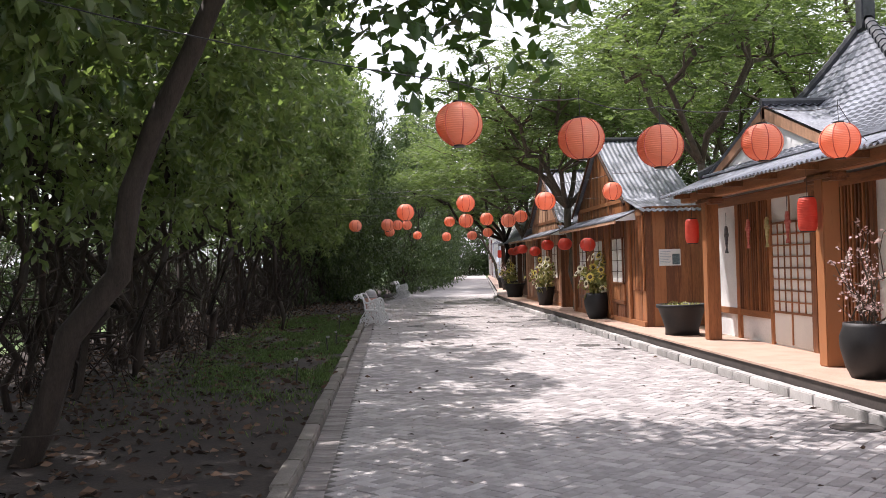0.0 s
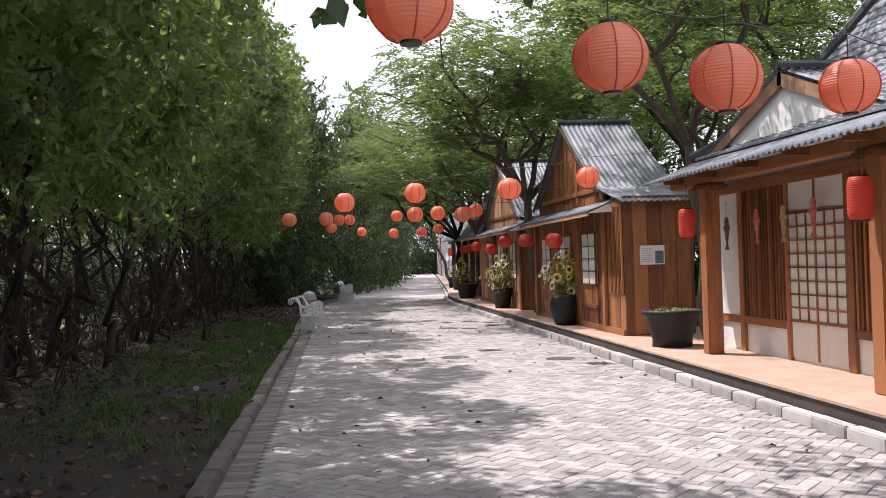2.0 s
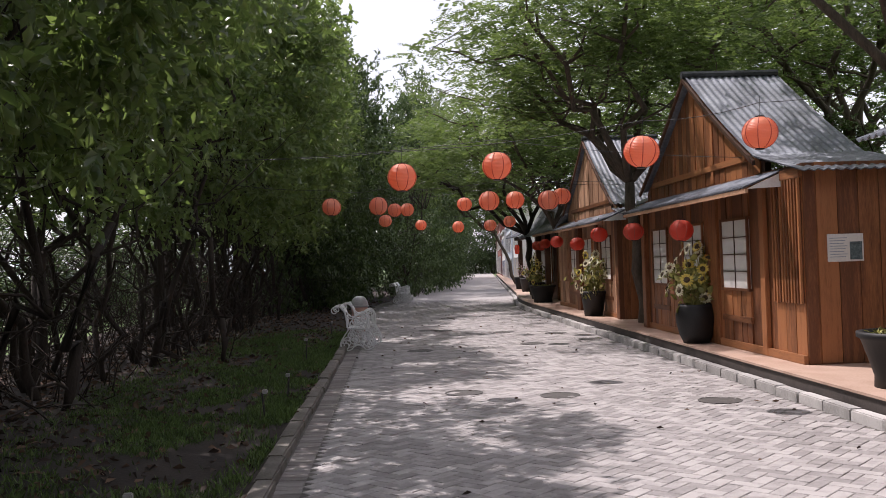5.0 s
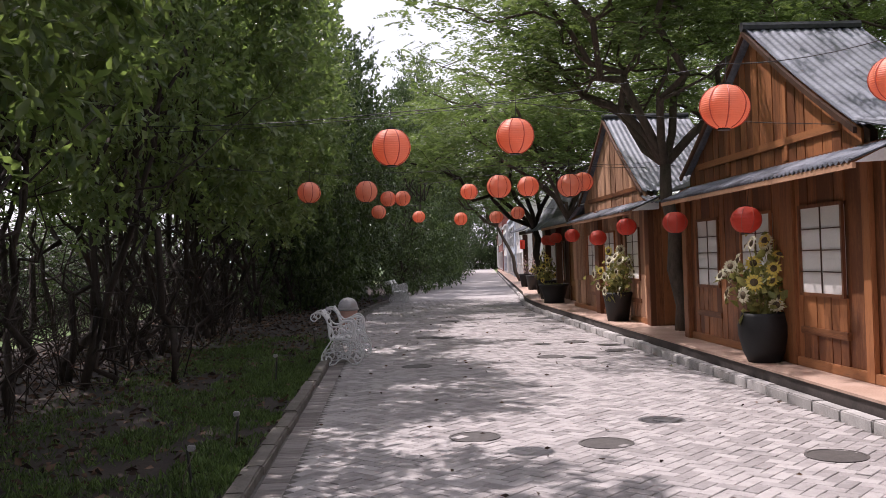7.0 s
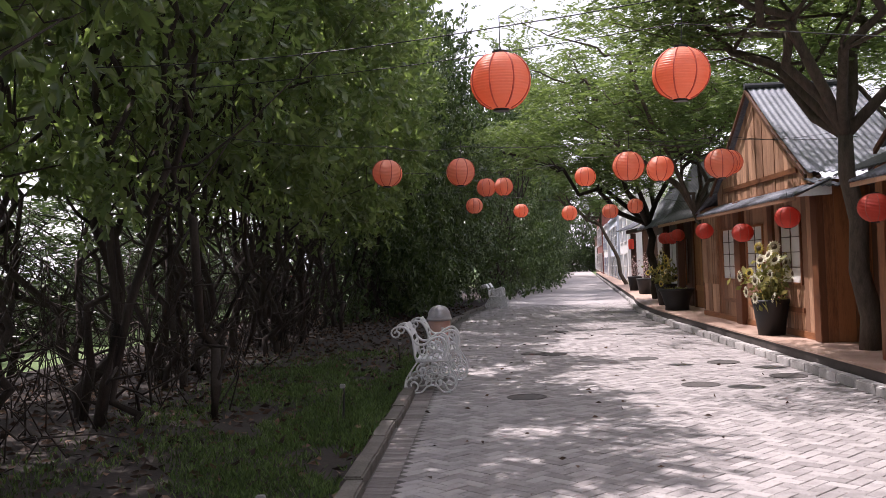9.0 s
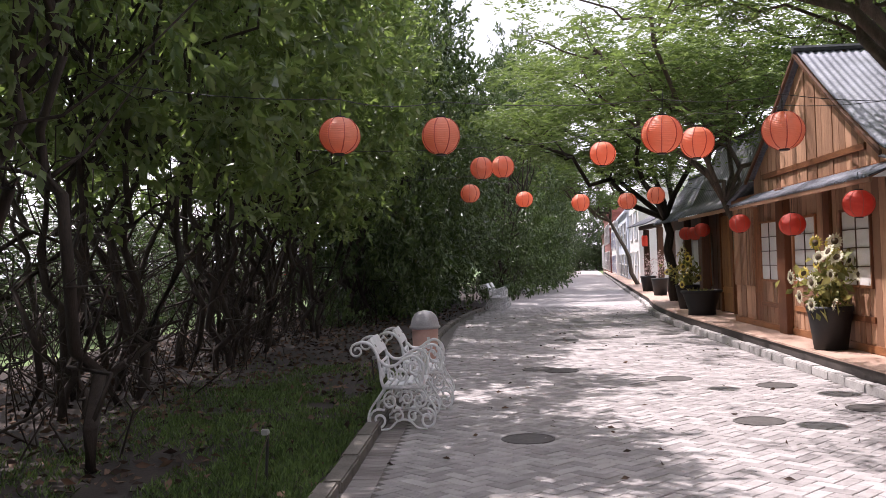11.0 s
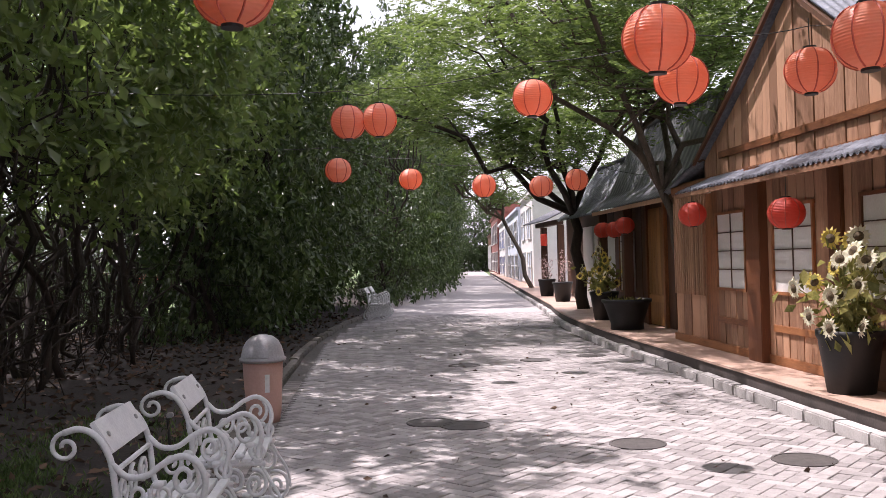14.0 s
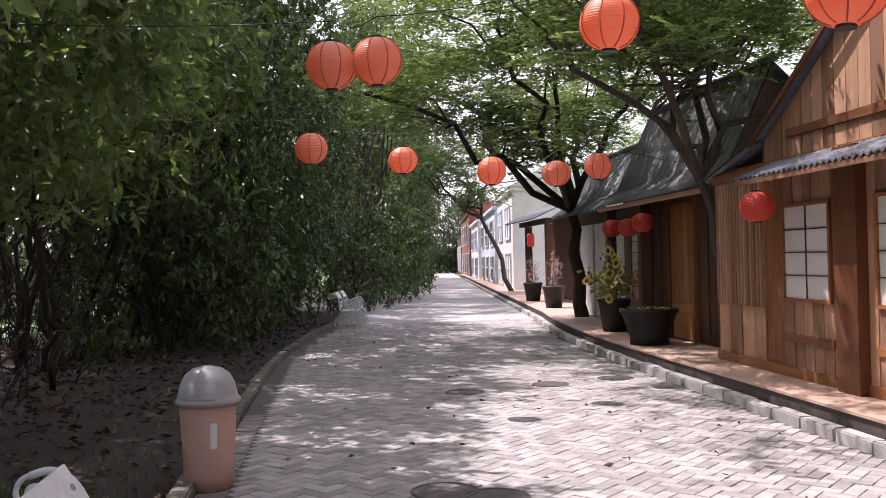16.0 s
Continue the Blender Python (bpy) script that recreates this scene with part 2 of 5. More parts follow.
def part(name, b, material_, parent=None, label="", smooth=False):
    ob = new(name, b.mesh(name, material_, smooth) if isinstance(b, Build) else b)
    if parent is not None:
        ob.parent = parent
    if label:
        ob["label"] = label
    return ob


def thing(name, label, category, at=(0, 0, 0), turn=0.0, group="", kind=""):
    ob = new(name)
    ob.matrix_world = pose(*at, 0, 0, turn)
    return tagged(ob, label, category, group, kind)


def setting(name, b, material_, label="", category="", smooth=False, kind="structure"):
    return tagged(part(name, b, material_, None, "", smooth), label, category, "", kind)


def bend(y):
    """How far the street has swung to the right."""
    return 0.0 if y < 33 else 0.0078 * (y - 33) ** 2 if y < 43 else 0.78 + 0.10 * (y - 43)


KR, KL = 4.20, -0.67


# ---- ground and street ----
g = Build()
g.add([(-400, -300, -0.05), (400, -300, -0.05), (400, 900, -0.05), (-400, 900, -0.05)], [(0, 1, 2, 3)])
setting("ground", g, M_LAWN, "wide dry lawn around the street", "ground")

ys = [-6 + 2 * i for i in range(71)]
r = Build()
for i, y in enumerate(ys):
    o = bend(y)
    r.v += [(KL + o - 0.02, y, -0.006), (KR + o + 0.02, y, -0.006)]
    if i:
        r.f.append((2 * i - 2, 2 * i - 1, 2 * i + 1, 2 * i))
road = setting("road", r, M_JOINT, "sand bed of the paved street", "road")

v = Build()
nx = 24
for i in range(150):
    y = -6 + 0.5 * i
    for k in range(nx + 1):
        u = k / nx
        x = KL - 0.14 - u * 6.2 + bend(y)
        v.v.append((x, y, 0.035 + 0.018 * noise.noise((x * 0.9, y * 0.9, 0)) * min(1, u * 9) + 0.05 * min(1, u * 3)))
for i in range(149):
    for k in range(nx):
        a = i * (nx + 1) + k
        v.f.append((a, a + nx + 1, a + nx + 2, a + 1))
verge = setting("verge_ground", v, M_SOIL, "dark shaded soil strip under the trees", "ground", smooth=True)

# ---- platform and kerbs ----
p, q = Build(), Build()
ys = [-6 + 1.0 * i for i in range(110)]
for i in range(len(ys) - 1):
    a, b = ys[i], ys[i + 1]
    oa, ob_ = bend(a), bend(b)
    xa, xb = KR + 0.14, KR + 0.16
    p.add([(xa + oa - 0.02, a, 0.215), (xb + 2.2 + oa, a, 0.215), (xb + 2.2 + ob_, b, 0.215), (xa + ob_ - 0.02, b, 0.215),
           (xa + oa - 0.02, a, 0.24), (xb + 2.2 + oa, a, 0.24), (xb + 2.2 + ob_, b, 0.24), (xa + ob_ - 0.02, b, 0.24)],
          [(0, 3, 2, 1), (4, 5, 6, 7), (3, 0, 4, 7)])
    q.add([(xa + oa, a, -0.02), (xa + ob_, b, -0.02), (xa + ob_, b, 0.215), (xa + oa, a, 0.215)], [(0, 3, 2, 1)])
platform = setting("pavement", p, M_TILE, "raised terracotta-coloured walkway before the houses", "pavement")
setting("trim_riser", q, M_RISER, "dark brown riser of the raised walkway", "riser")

kerb_r = thing("kerb_road_side", "light grey concrete kerb stones along the street", "kerb", kind="structure")
kerb_l = thing("kerb_garden_side", "worn grey-brown kerb stones beside the grass", "kerb", kind="structure")
KS = Build().box(-0.065, 0.065, -0.262, 0.262, -0.05, 0.10, 0.012).mesh("kerb_stone", M_KERB)
KSL = Build().box(-0.07, 0.07, -0.39, 0.39, -0.05, 0.075, 0.014).mesh("kerb_stone", M_KERB_OLD)
y = -3.0
while y < 96:
    ob = new("kerb_stone", KS)
    ob.parent = kerb_r
    ob.matrix_basis = pose(KR + 0.065 + bend(y) + rng.normal(0, 0.006), y, rng.normal(0, 0.004), 0, rng.normal(0, 0.6), -math.degrees(math.atan(bend(y + 0.3) - bend(y - 0.3)) / 0.6) + rng.normal(0, 0.5))
    y += 0.53
y = -3.0
while y < 96:
    ob = new("kerb_stone", KSL)
    ob.parent = kerb_l
    ob.matrix_basis = pose(KL - 0.075 + bend(y) + rng.normal(0, 0.008), y, rng.normal(0, 0.006), 0, rng.normal(0, 1.0), -math.degrees(math.atan(bend(y + 0.3) - bend(y - 0.3)) / 0.6) + rng.normal(0, 0.5))
    y += 0.79


# ---- houses ----
def corrugated(profile, a0, a1, axis, period=0.105, amp=0.011, thick=0.012):
    """A wavy sheet: profile points (across, height) drawn along an axis, waves running down the slope."""
    b = Build()
    n = max(2, int((a1 - a0) / period * 6))
    m = len(profile)
    for side in (0, 1):
        for i in range(n + 1):
            a = a0 + (a1 - a0) * i / n
            h = amp * math.sin(2 * math.pi * a / period) - side * thick
            for (c, z) in profile:
                b.v.append((a, c, z + h) if axis == "x" else (c, a, z + h))
    for side in (0, 1):
        o = side * (n + 1) * m
        for i in range(n):
            for k in range(m - 1):
                f = (o + i * m + k, o + i * m + k + 1, o + (i + 1) * m + k + 1, o + (i + 1) * m + k)
                b.f.append(f if side else f[::-1])
    o = (n + 1) * m
    for k in (0, m - 1):
        for i in range(n):
            b.f.append((i * m + k, (i + 1) * m + k, o + (i + 1) * m + k, o + i * m + k))
    return b


def boards(parent, x, y0, y1, z0, top, material_, width=0.16, depth=0.022):
    """Upright boards on a wall that faces the street; top is a height or a function of y."""
    n = max(1, round((y1 - y0) / width))
    w = (y1 - y0) / n
    for i in range(n):
        a, b = y0 + i * w + 0.006, y0 + (i + 1) * w - 0.006
        za, zb = (top(a), top(b)) if callable(top) else (top, top)
        if max(za, zb) - z0 < 0.04:
            continue
        za, zb = max(za, z0 + 0.01), max(zb, z0 + 0.01)
        d = depth + rng.uniform(-0.007, 0.007)
        part("plank", Build().add([(x, a, z0), (x - d, a, z0), (x - d, b, z0), (x, b, z0), (x, a, za), (x - d, a, za), (x - d, b, zb), (x, b, zb)],
             [(0, 3, 2, 1), (4, 5, 6, 7), (0, 1, 5, 4), (1, 2, 6, 5), (2, 3, 7, 6), (3, 0, 4, 7)]), material_, parent)


def grid_window(parent, x, y0, y1, z0, z1, cols, rows):
    w = part("window", Build().box(x - 0.03, x + 0.02, y0, y1, z0, z1), M_PAPER, parent, "white paper-like pane grid")
    t = 0.012
    for i in range(1, cols):
        yy = y0 + (y1 - y0) * i / cols
        part("glazing_bar", Build().box(x - 0.042, x - 0.0305, yy - t / 2, yy + t / 2, z0, z1), M_DARKWOOD, w)
    for i in range(1, rows):
        zz = z0 + (z1 - z0) * i / rows
        part("glazing_bar", Build().box(x - 0.046, x - 0.0315, y0, y1, zz - t / 2, zz + t / 2), M_DARKWOOD, w)
    fr = Build()
    e = 0.035
    fr.box(x - 0.055, x - 0.024, y0 - e, y0, z0 - e, z1 + e).box(x - 0.055, x - 0.024, y1, y1 + e, z0 - e, z1 + e)
    fr.box(x - 0.053, x - 0.024, y0, y1, z0 - e, z0).box(x - 0.053, x - 0.024, y0, y1, z1, z1 + e)
    part("window_frame", fr, M_WOOD, w)


def timber_house(label, x, y0, y1, wins, posts, ribbed, apex, feet, wood, awning, gable_posts=(), depth=3.2):
    h = thing("timber_house", label, "house", group="timber houses along the street")
    ya, za = apex
    zt = 2.50
    for q in ((x, x + 0.12, y0, y1), (x + 0.12, x + depth, y0, y0 + 0.1), (x + 0.12, x + depth, y1 - 0.1, y1), (x + depth - 0.1, x + depth, y0 + 0.1, y1 - 0.1)):
        part("wall", Build().box(*q, 0.24, zt), M_WOOD, h)
    for k in range(round((depth - 0.14) / 0.24)):
        part("side_plank", Build().box(x + 0.14 + k * 0.24, x + 0.372 + k * 0.24, y0 - 0.02, y0, 0.26, zt), M_WOOD, h)
    # lower front: boards, rails and posts between the windows
    cuts = sorted([y0 + 0.01] + [c for w in wins for c in (w[0] - 0.035, w[1] + 0.035)] + [y1 - 0.01])
    solid = [(cuts[i], cuts[i + 1]) for i in range(0, len(cuts), 2)]
    for a, b in solid:
        if not (ribbed[0] <= (a + b) / 2 <= ribbed[1]) and b - a > 0.05:
            for c, d in ((a, min(b, ribbed[0])), (max(a, ribbed[1]), b)):
                if d - c > 0.05 and not (c >= ribbed[0] and d <= ribbed[1]):
                    boards(h, x, c, d, 0.34, 2.46, wood, 0.19)
    for a, b, z0, z1 in wins:
        boards(h, x, a - 0.035, b + 0.035, 0.34, 0.60, wood, 0.17)
        boards(h, x, a - 0.035, b + 0.035, 0.68, z0 - 0.035, wood, 0.17)
        boards(h, x, a - 0.035, b + 0.035, z1 + 0.035, 2.46, wood, 0.19)
        grid_window(h, x, a, b, z0, z1, 2, 4)
        part("rail", Build().box(x - 0.045, x, a - 0.06, b + 0.06, 0.60, 0.68, 0.006), M_WOODX, h)
    part("sill_beam", Build().box(x - 0.05, x, y0 + 0.02, y1 - 0.02, 0.24, 0.34, 0.006), M_WOODX, h)
    part("head_beam", Build().box(x - 0.05, x, y0, y1, 2.34, 2.46, 0.006), M_WOODX, h)
    for a, b, out in posts:
        part("post", Build().box(x - out, x, a, b, 0.24, 2.46, 0.008), M_WOOD, h)
    a, b = ribbed
    boards(h, x, a, b, 0.34, 2.34, wood, 0.28, 0.010)
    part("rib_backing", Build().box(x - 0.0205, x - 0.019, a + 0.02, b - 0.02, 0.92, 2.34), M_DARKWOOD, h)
    n = int((b - a) / 0.075)
    for i in range(n):
        c = a + (b - a) * (i + 0.5) / n
        part("slat", Build().box(x - 0.048, x - 0.0206, c - 0.018, c + 0.018, 0.92, 2.34), wood, h)
    # gable
    fl, fr = feet
    def top(yy):
        (yf, zf) = fl if yy < ya else fr
        s = abs((yy - ya) / (yf - ya))
        return za + (zf - za) * (s + 0.03 * math.sin(math.pi * min(1, s)))
    gx = x + 0.06
    core = Build()
    ring = [(fl[0] + (fr[0] - fl[0]) * i / 24, top(fl[0] + (fr[0] - fl[0]) * i / 24) - 0.03) for i in range(25)]
    core.prism([(fl[0], 2.43), (fr[0], 2.43)] + ring[::-1], "x", gx, gx + 0.08)
    part("gable", core, M_DARKWOOD, h)
    boards(h, gx, fl[0] + 0.1, fr[0] - 0.1, 2.44, lambda yy: top(yy) - 0.06, wood, 0.2)
    part("gable_rail", Build().box(gx - 0.05, gx, ya - 2.1, ya + 2.1, 2.70, 2.79, 0.006), M_WOODX, h)
    for c in gable_posts:
        part("gable_post", Build().box(gx - 0.045, gx, ya + c - 0.045, ya + c + 0.045, 2.52, min(za - 0.55, top(ya + c) - 0.25), 0.006), M_WOOD, h)
    # roof slopes, with a flatter skirt at the foot
    for (yf, zf), yend in ((fl, y0 - 0.28), (fr, y1 + 0.28)):
        prof = [(yf + (ya - yf) * i / 8, top(yf + (ya - yf) * i / 8) + 0.03) for i in range(9)]
        part("roof", corrugated(prof, x - 0.06, x + depth + 0.25, "x"), M_ROOF, h, smooth=True)
        part("skirt_roof", corrugated([(yend, 2.40), (yf + (0.02 if yf < ya else -0.02), 2.40 + 0.34 * abs(yf - yend) * 0.7)], x - 0.10, x + depth + 0.25, "x"), M_ROOF, h, smooth=True)
        edge = [(yf + (ya - yf) * i / 8, top(yf + (ya - yf) * i / 8)) for i in range(9)]
        part("bargeboard", Build().prism([(c, z + 0.0) for c, z in edge] + [(c, z - 0.06) for c, z in edge[::-1]], "x", x - 0.10, x - 0.062), M_DARKWOOD, h)
    part("ridge_cap", Build().tube([(x - 0.10, ya, za + 0.05), (x + depth + 0.25, ya, za + 0.05)], 0.06, 8), M_ROOFDARK, h)
    # awning over the front
    aw0, aw1 = awning
    part("awning", corrugated([(x - 0.47, 2.29), (x - 0.2, 2.395), (x + 0.05, 2.50)], aw0, aw1, "y", 0.10, 0.014), M_ROOF, h, smooth=True)
    part("awning_board", Build().box(x - 0.46, x - 0.43, aw0, aw1, 2.215, 2.265), M_PALEWOOD, h)
    for yy in (aw0, aw1 - 0.02):
        part("awning_end", Build().prism([(x - 0.44, 2.262), (x + 0.05, 2.28), (x + 0.05, 2.47), (x - 0.2, 2.37)], "y", yy, yy + 0.02), M_WHITE, h)
    return h


timber_house("timber-clad house with corrugated awning and steep gable", 4.80, 16.80, 23.15,
             [(18.37, 19.27, 1.05, 1.95), (20.07, 20.95, 1.05, 1.95), (21.80, 22.62, 1.05, 1.95)], [(19.42, 19.72, 0.06), (22.95, 23.15, 0.10), (17.80, 17.95, 0.055)], (16.82, 17.6),
             (20.55, 4.22), ((17.95, 2.66), (23.15, 2.66)), M_WOOD, (17.30, 22.95), (-0.86, 0.92), 1.15)
timber_house("weathered timber-clad house with corrugated awning and gable", 4.92, 25.35, 32.35,
             [(26.22, 27.10, 1.05, 1.97), (28.05, 28.95, 1.05, 1.97), (29.74, 30.60, 1.05, 1.97)], [(29.12, 29.50, 0.13), (25.35, 25.6, 0.10), (27.45, 27.7, 0.06)], (31.1, 32.3),
             (28.52, 4.36), ((25.75, 2.62), (31.25, 2.74)), M_PALEWOOD, (25.15, 30.9), (), 1.5)

# recess between the two houses
rc = thing("recessed_entry", "dark timber entry set back between two houses", "entrance")
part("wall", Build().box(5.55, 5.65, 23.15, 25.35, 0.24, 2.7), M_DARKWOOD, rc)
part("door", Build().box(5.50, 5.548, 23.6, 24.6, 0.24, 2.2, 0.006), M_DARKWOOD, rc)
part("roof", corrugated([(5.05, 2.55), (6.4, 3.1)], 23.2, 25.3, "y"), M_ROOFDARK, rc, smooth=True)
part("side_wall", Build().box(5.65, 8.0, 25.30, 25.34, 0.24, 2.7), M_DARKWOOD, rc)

# white plastered house with posts
ha = thing("plaster_house", "white plaster house with brown timber posts and hipped grey roof", "house")
AX = 5.49
part("wall", Build().box(AX, AX + 0.12, 1.0, 15.05, 0.24, 2.75).box(AX + 0.12, 10.5, 14.93, 15.05, 0.24, 2.75), M_WHITE, ha)
for a, b in ((14.9, 15.05), (13.92, 14.05), (12.72, 12.80), (11.36, 11.5), (9.92, 10.02)):
    part("wall_post", Build().box(AX - 0.04, AX, a, b, 0.24, 2.45, 0.005), M_WOOD, ha)
part("wall_beam", Build().box(AX - 0.05, AX, 1.0, 15.05, 2.32, 2.46, 0.005), M_WOODX, ha)
for a, b in ((12.80, 13.92), (14.05, 14.9), (10.02, 11.36)):
    part("wall_rail", Build().box(AX - 0.035, AX, a, b, 0.60, 0.70, 0.005), M_WOODX, ha)
part("screen", Build().box(AX - 0.012, AX, 12.80, 13.92, 0.70, 2.32), M_WOOD, ha, "brown slatted timber screen")
for i in range(14):
    c = 12.84 + i * 0.0795
    part("slat", Build().box(AX - 0.045, AX - 0.012, c, c + 0.032, 0.70, 2.32), M_WOOD, ha)
part("screen", Build().box(AX - 0.012, AX, 10.02, 11.36, 0.70, 2.32), M_WOOD, ha, "brown slatted timber screen")
for i in range(16):
    c = 10.05 + i * 0.082
    part("slat", Build().box(AX - 0.045, AX - 0.012, c, c + 0.036, 0.70, 2.32), M_WOOD, ha)
sh = part("sliding_door", Build().box(AX - 0.02, AX, 11.5, 12.72, 0.28, 2.32), M_PAPER, ha, "white paper sliding door with brown grid")
for i in range(7):
    c = 11.5 + i * (1.22 - 0.018) / 6
    part("grid_bar", Build().box(AX - 0.034, AX - 0.0202, c, c + (0.03 if i == 3 else 0.018), 0.28 if i in (0, 3, 6) else 0.72, 2.32 if i in (0, 3, 6) else 1.95), M_WOOD, sh)
for i in range(9):
    c = 0.70 + i * (1.25 / 8)
    part("grid_bar", Build().box(AX - 0.037, AX - 0.0205, 11.5, 12.72, c, c + (0.03 if i in (0, 8) else 0.018)), M_WOOD, sh)
for y in (13.78, 10.02):
    part("post", Build().box(4.86, 5.06, y - 0.1, y + 0.1, 0.24, 2.42, 0.012), M_WOOD, ha)
    part("bracket", Build().box(4.84, 5.08, y - 0.32, y + 0.32, 2.32, 2.42, 0.03), M_WOODX, ha)
part("front_beam", Build().box(4.87, 5.05, 2.0, 14.9, 2.42, 2.56, 0.012), M_WOODX, ha)
for i in range(9):
    part("rafter_end", Build().box(4.62, 4.88, 14.4 - i * 1.1, 14.48 - i * 1.1, 2.47, 2.55), M_WOODX, ha)
part("eave_roof", corrugated([(4.56, 2.53), (5.0, 2.68), (5.6, 2.95)], 8.3, 15.15, "y", 0.12, 0.016), M_ROOF, ha, smooth=True)
part("eave_roof", corrugated([(4.56, 2.53), (5.0, 2.68), (5.6, 2.95)], 1.0, 8.28, "y", 0.12, 0.016), M_ROOF, ha, smooth=True)
part("gable", Build().prism([(14.75, 2.75), (10.5, 2.75), (12.55, 3.55)], "x", 5.38, 5.46), M_WHITE, ha, "white triangular gable")
for a, b in (((14.95, 2.78), (12.5, 3.62)), ((10.3, 2.78), (12.6, 3.62))):
    part("bargeboard", Build().prism([a, b, (b[0], b[1] - 0.17), (a[0], a[1] - 0.13)], "x", 5.33, 5.378), M_PALEWOOD, ha)
    part("gable_roof", corrugated([(a[0], a[1] + 0.03), (b[0], b[1] + 0.03)], 5.31, 9.0, "x", 0.12, 0.016), M_ROOF, ha, smooth=True)
part("ridge_cap", Build().tube([(5.30, 12.55, 3.68), (9.0, 12.55, 3.68)], 0.06, 8), M_ROOFDARK, ha)
# hipped main roof, its tiles in courses
PK = Vector((6.9, 12.7, 4.75))
corners = [Vector((5.3, 15.1, 2.85)), Vector((5.1, 7.4, 2.75)), Vector((10.8, 7.4, 2.85)), Vector((10.8, 15.1, 2.85))]
PK2 = Vector((6.9, 12.5, 4.75))
faces = [(corners[0], corners[1], PK2, PK), (corners[1], corners[2], PK2, PK2), (corners[2], corners[3], PK, PK2), (corners[3], corners[0], PK, PK)]
hip = part("hip_roof", Build().box(5.8, 9.8, 9.0, 14.4, 2.7, 2.95), M_ROOFDARK, ha, "grey tiled hipped roof")
for a, b, c, d in faces:
    n = 22
    for i in range(n):
        s0, s1 = i / n, (i + 1) / n
        def at(s, e):
            w = a.lerp(d, s) if e == 0 else b.lerp(c, s)
            return w - Vector((0, 0, 0.30 * math.sin(math.pi * s)))
        lift = Vector((0, 0, 0.025))
        course = Build()
        tiles = max(3, int((at(s0, 1) - at(s0, 0)).length / 0.2))
        for k in range(tiles):
            w0, w1 = k / tiles, (k + 1) / tiles
            a0, b0 = at(s0, 0).lerp(at(s0, 1), w0), at(s0, 0).lerp(at(s0, 1), w1)
            a1, b1 = at(s1, 0).lerp(at(s1, 1), w0), at(s1, 0).lerp(at(s1, 1), w1)
            hump = Vector((0, 0, 0.017))
            m0, m1 = (a0 + b0) / 2 + hump, (a1 + b1) / 2 + hump
            course.add([a0 + lift, m0 + lift, b0 + lift, b1, m1, a1, a0, b0], [(0, 1, 4, 5), (1, 2, 3, 4), (6, 7, 2, 1, 0)])
        part("tile_course", course, M_ROOF, hip)
for cpt, e in ((corners[0], PK), (corners[1], PK2)):
    for i in range(26):
        s = i / 26
        w, w2 = cpt.lerp(e, s), cpt.lerp(e, s + 1 / 26)
        w, w2 = w - Vector((0, 0, 0.30 * math.sin(math.pi * s) - 0.05)), w2 - Vector((0, 0, 0.30 * math.sin(math.pi * (s + 1 / 26)) - 0.05))
        part("ridge_tile", Build().tube([w, w2], [0.085, 0.07], 8), M_ROOFDARK, ha)
part("finial", Build().box(6.8, 7.0, 12.5, 12.7, 4.7, 5.2, 0.02), M_ROOFDARK, ha)
part("ridge_cap", Build().tube([PK + Vector((0, 0, 0.05)), PK2 + Vector((0, 0, 0.05))], 0.1, 8), M_ROOFDARK, ha)

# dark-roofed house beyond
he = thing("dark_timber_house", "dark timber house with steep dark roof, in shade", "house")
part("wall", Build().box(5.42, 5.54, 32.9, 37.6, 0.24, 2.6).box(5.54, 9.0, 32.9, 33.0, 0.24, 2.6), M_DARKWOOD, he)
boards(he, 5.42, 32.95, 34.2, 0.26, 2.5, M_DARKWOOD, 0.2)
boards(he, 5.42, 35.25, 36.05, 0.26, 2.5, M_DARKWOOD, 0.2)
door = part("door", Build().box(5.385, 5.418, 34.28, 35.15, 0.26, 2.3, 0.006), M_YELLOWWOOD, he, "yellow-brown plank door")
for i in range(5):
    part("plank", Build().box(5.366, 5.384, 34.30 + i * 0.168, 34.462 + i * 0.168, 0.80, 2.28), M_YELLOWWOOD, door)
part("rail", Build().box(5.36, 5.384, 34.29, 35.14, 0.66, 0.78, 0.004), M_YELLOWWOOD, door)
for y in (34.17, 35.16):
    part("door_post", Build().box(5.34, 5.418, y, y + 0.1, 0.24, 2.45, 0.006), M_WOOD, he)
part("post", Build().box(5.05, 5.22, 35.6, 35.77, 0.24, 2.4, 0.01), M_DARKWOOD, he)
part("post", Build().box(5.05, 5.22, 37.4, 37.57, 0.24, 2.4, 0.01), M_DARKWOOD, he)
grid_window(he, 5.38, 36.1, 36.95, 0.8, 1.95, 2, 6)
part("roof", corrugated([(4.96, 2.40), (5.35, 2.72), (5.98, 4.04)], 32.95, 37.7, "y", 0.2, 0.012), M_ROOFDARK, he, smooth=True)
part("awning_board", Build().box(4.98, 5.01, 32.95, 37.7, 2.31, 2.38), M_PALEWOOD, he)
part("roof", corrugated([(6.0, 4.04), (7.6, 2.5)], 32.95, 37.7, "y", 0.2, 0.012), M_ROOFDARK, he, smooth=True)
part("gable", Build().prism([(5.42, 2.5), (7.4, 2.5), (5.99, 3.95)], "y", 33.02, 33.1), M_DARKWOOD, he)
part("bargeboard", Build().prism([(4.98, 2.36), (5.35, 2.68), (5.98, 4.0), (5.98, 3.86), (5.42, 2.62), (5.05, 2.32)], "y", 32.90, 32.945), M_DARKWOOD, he)
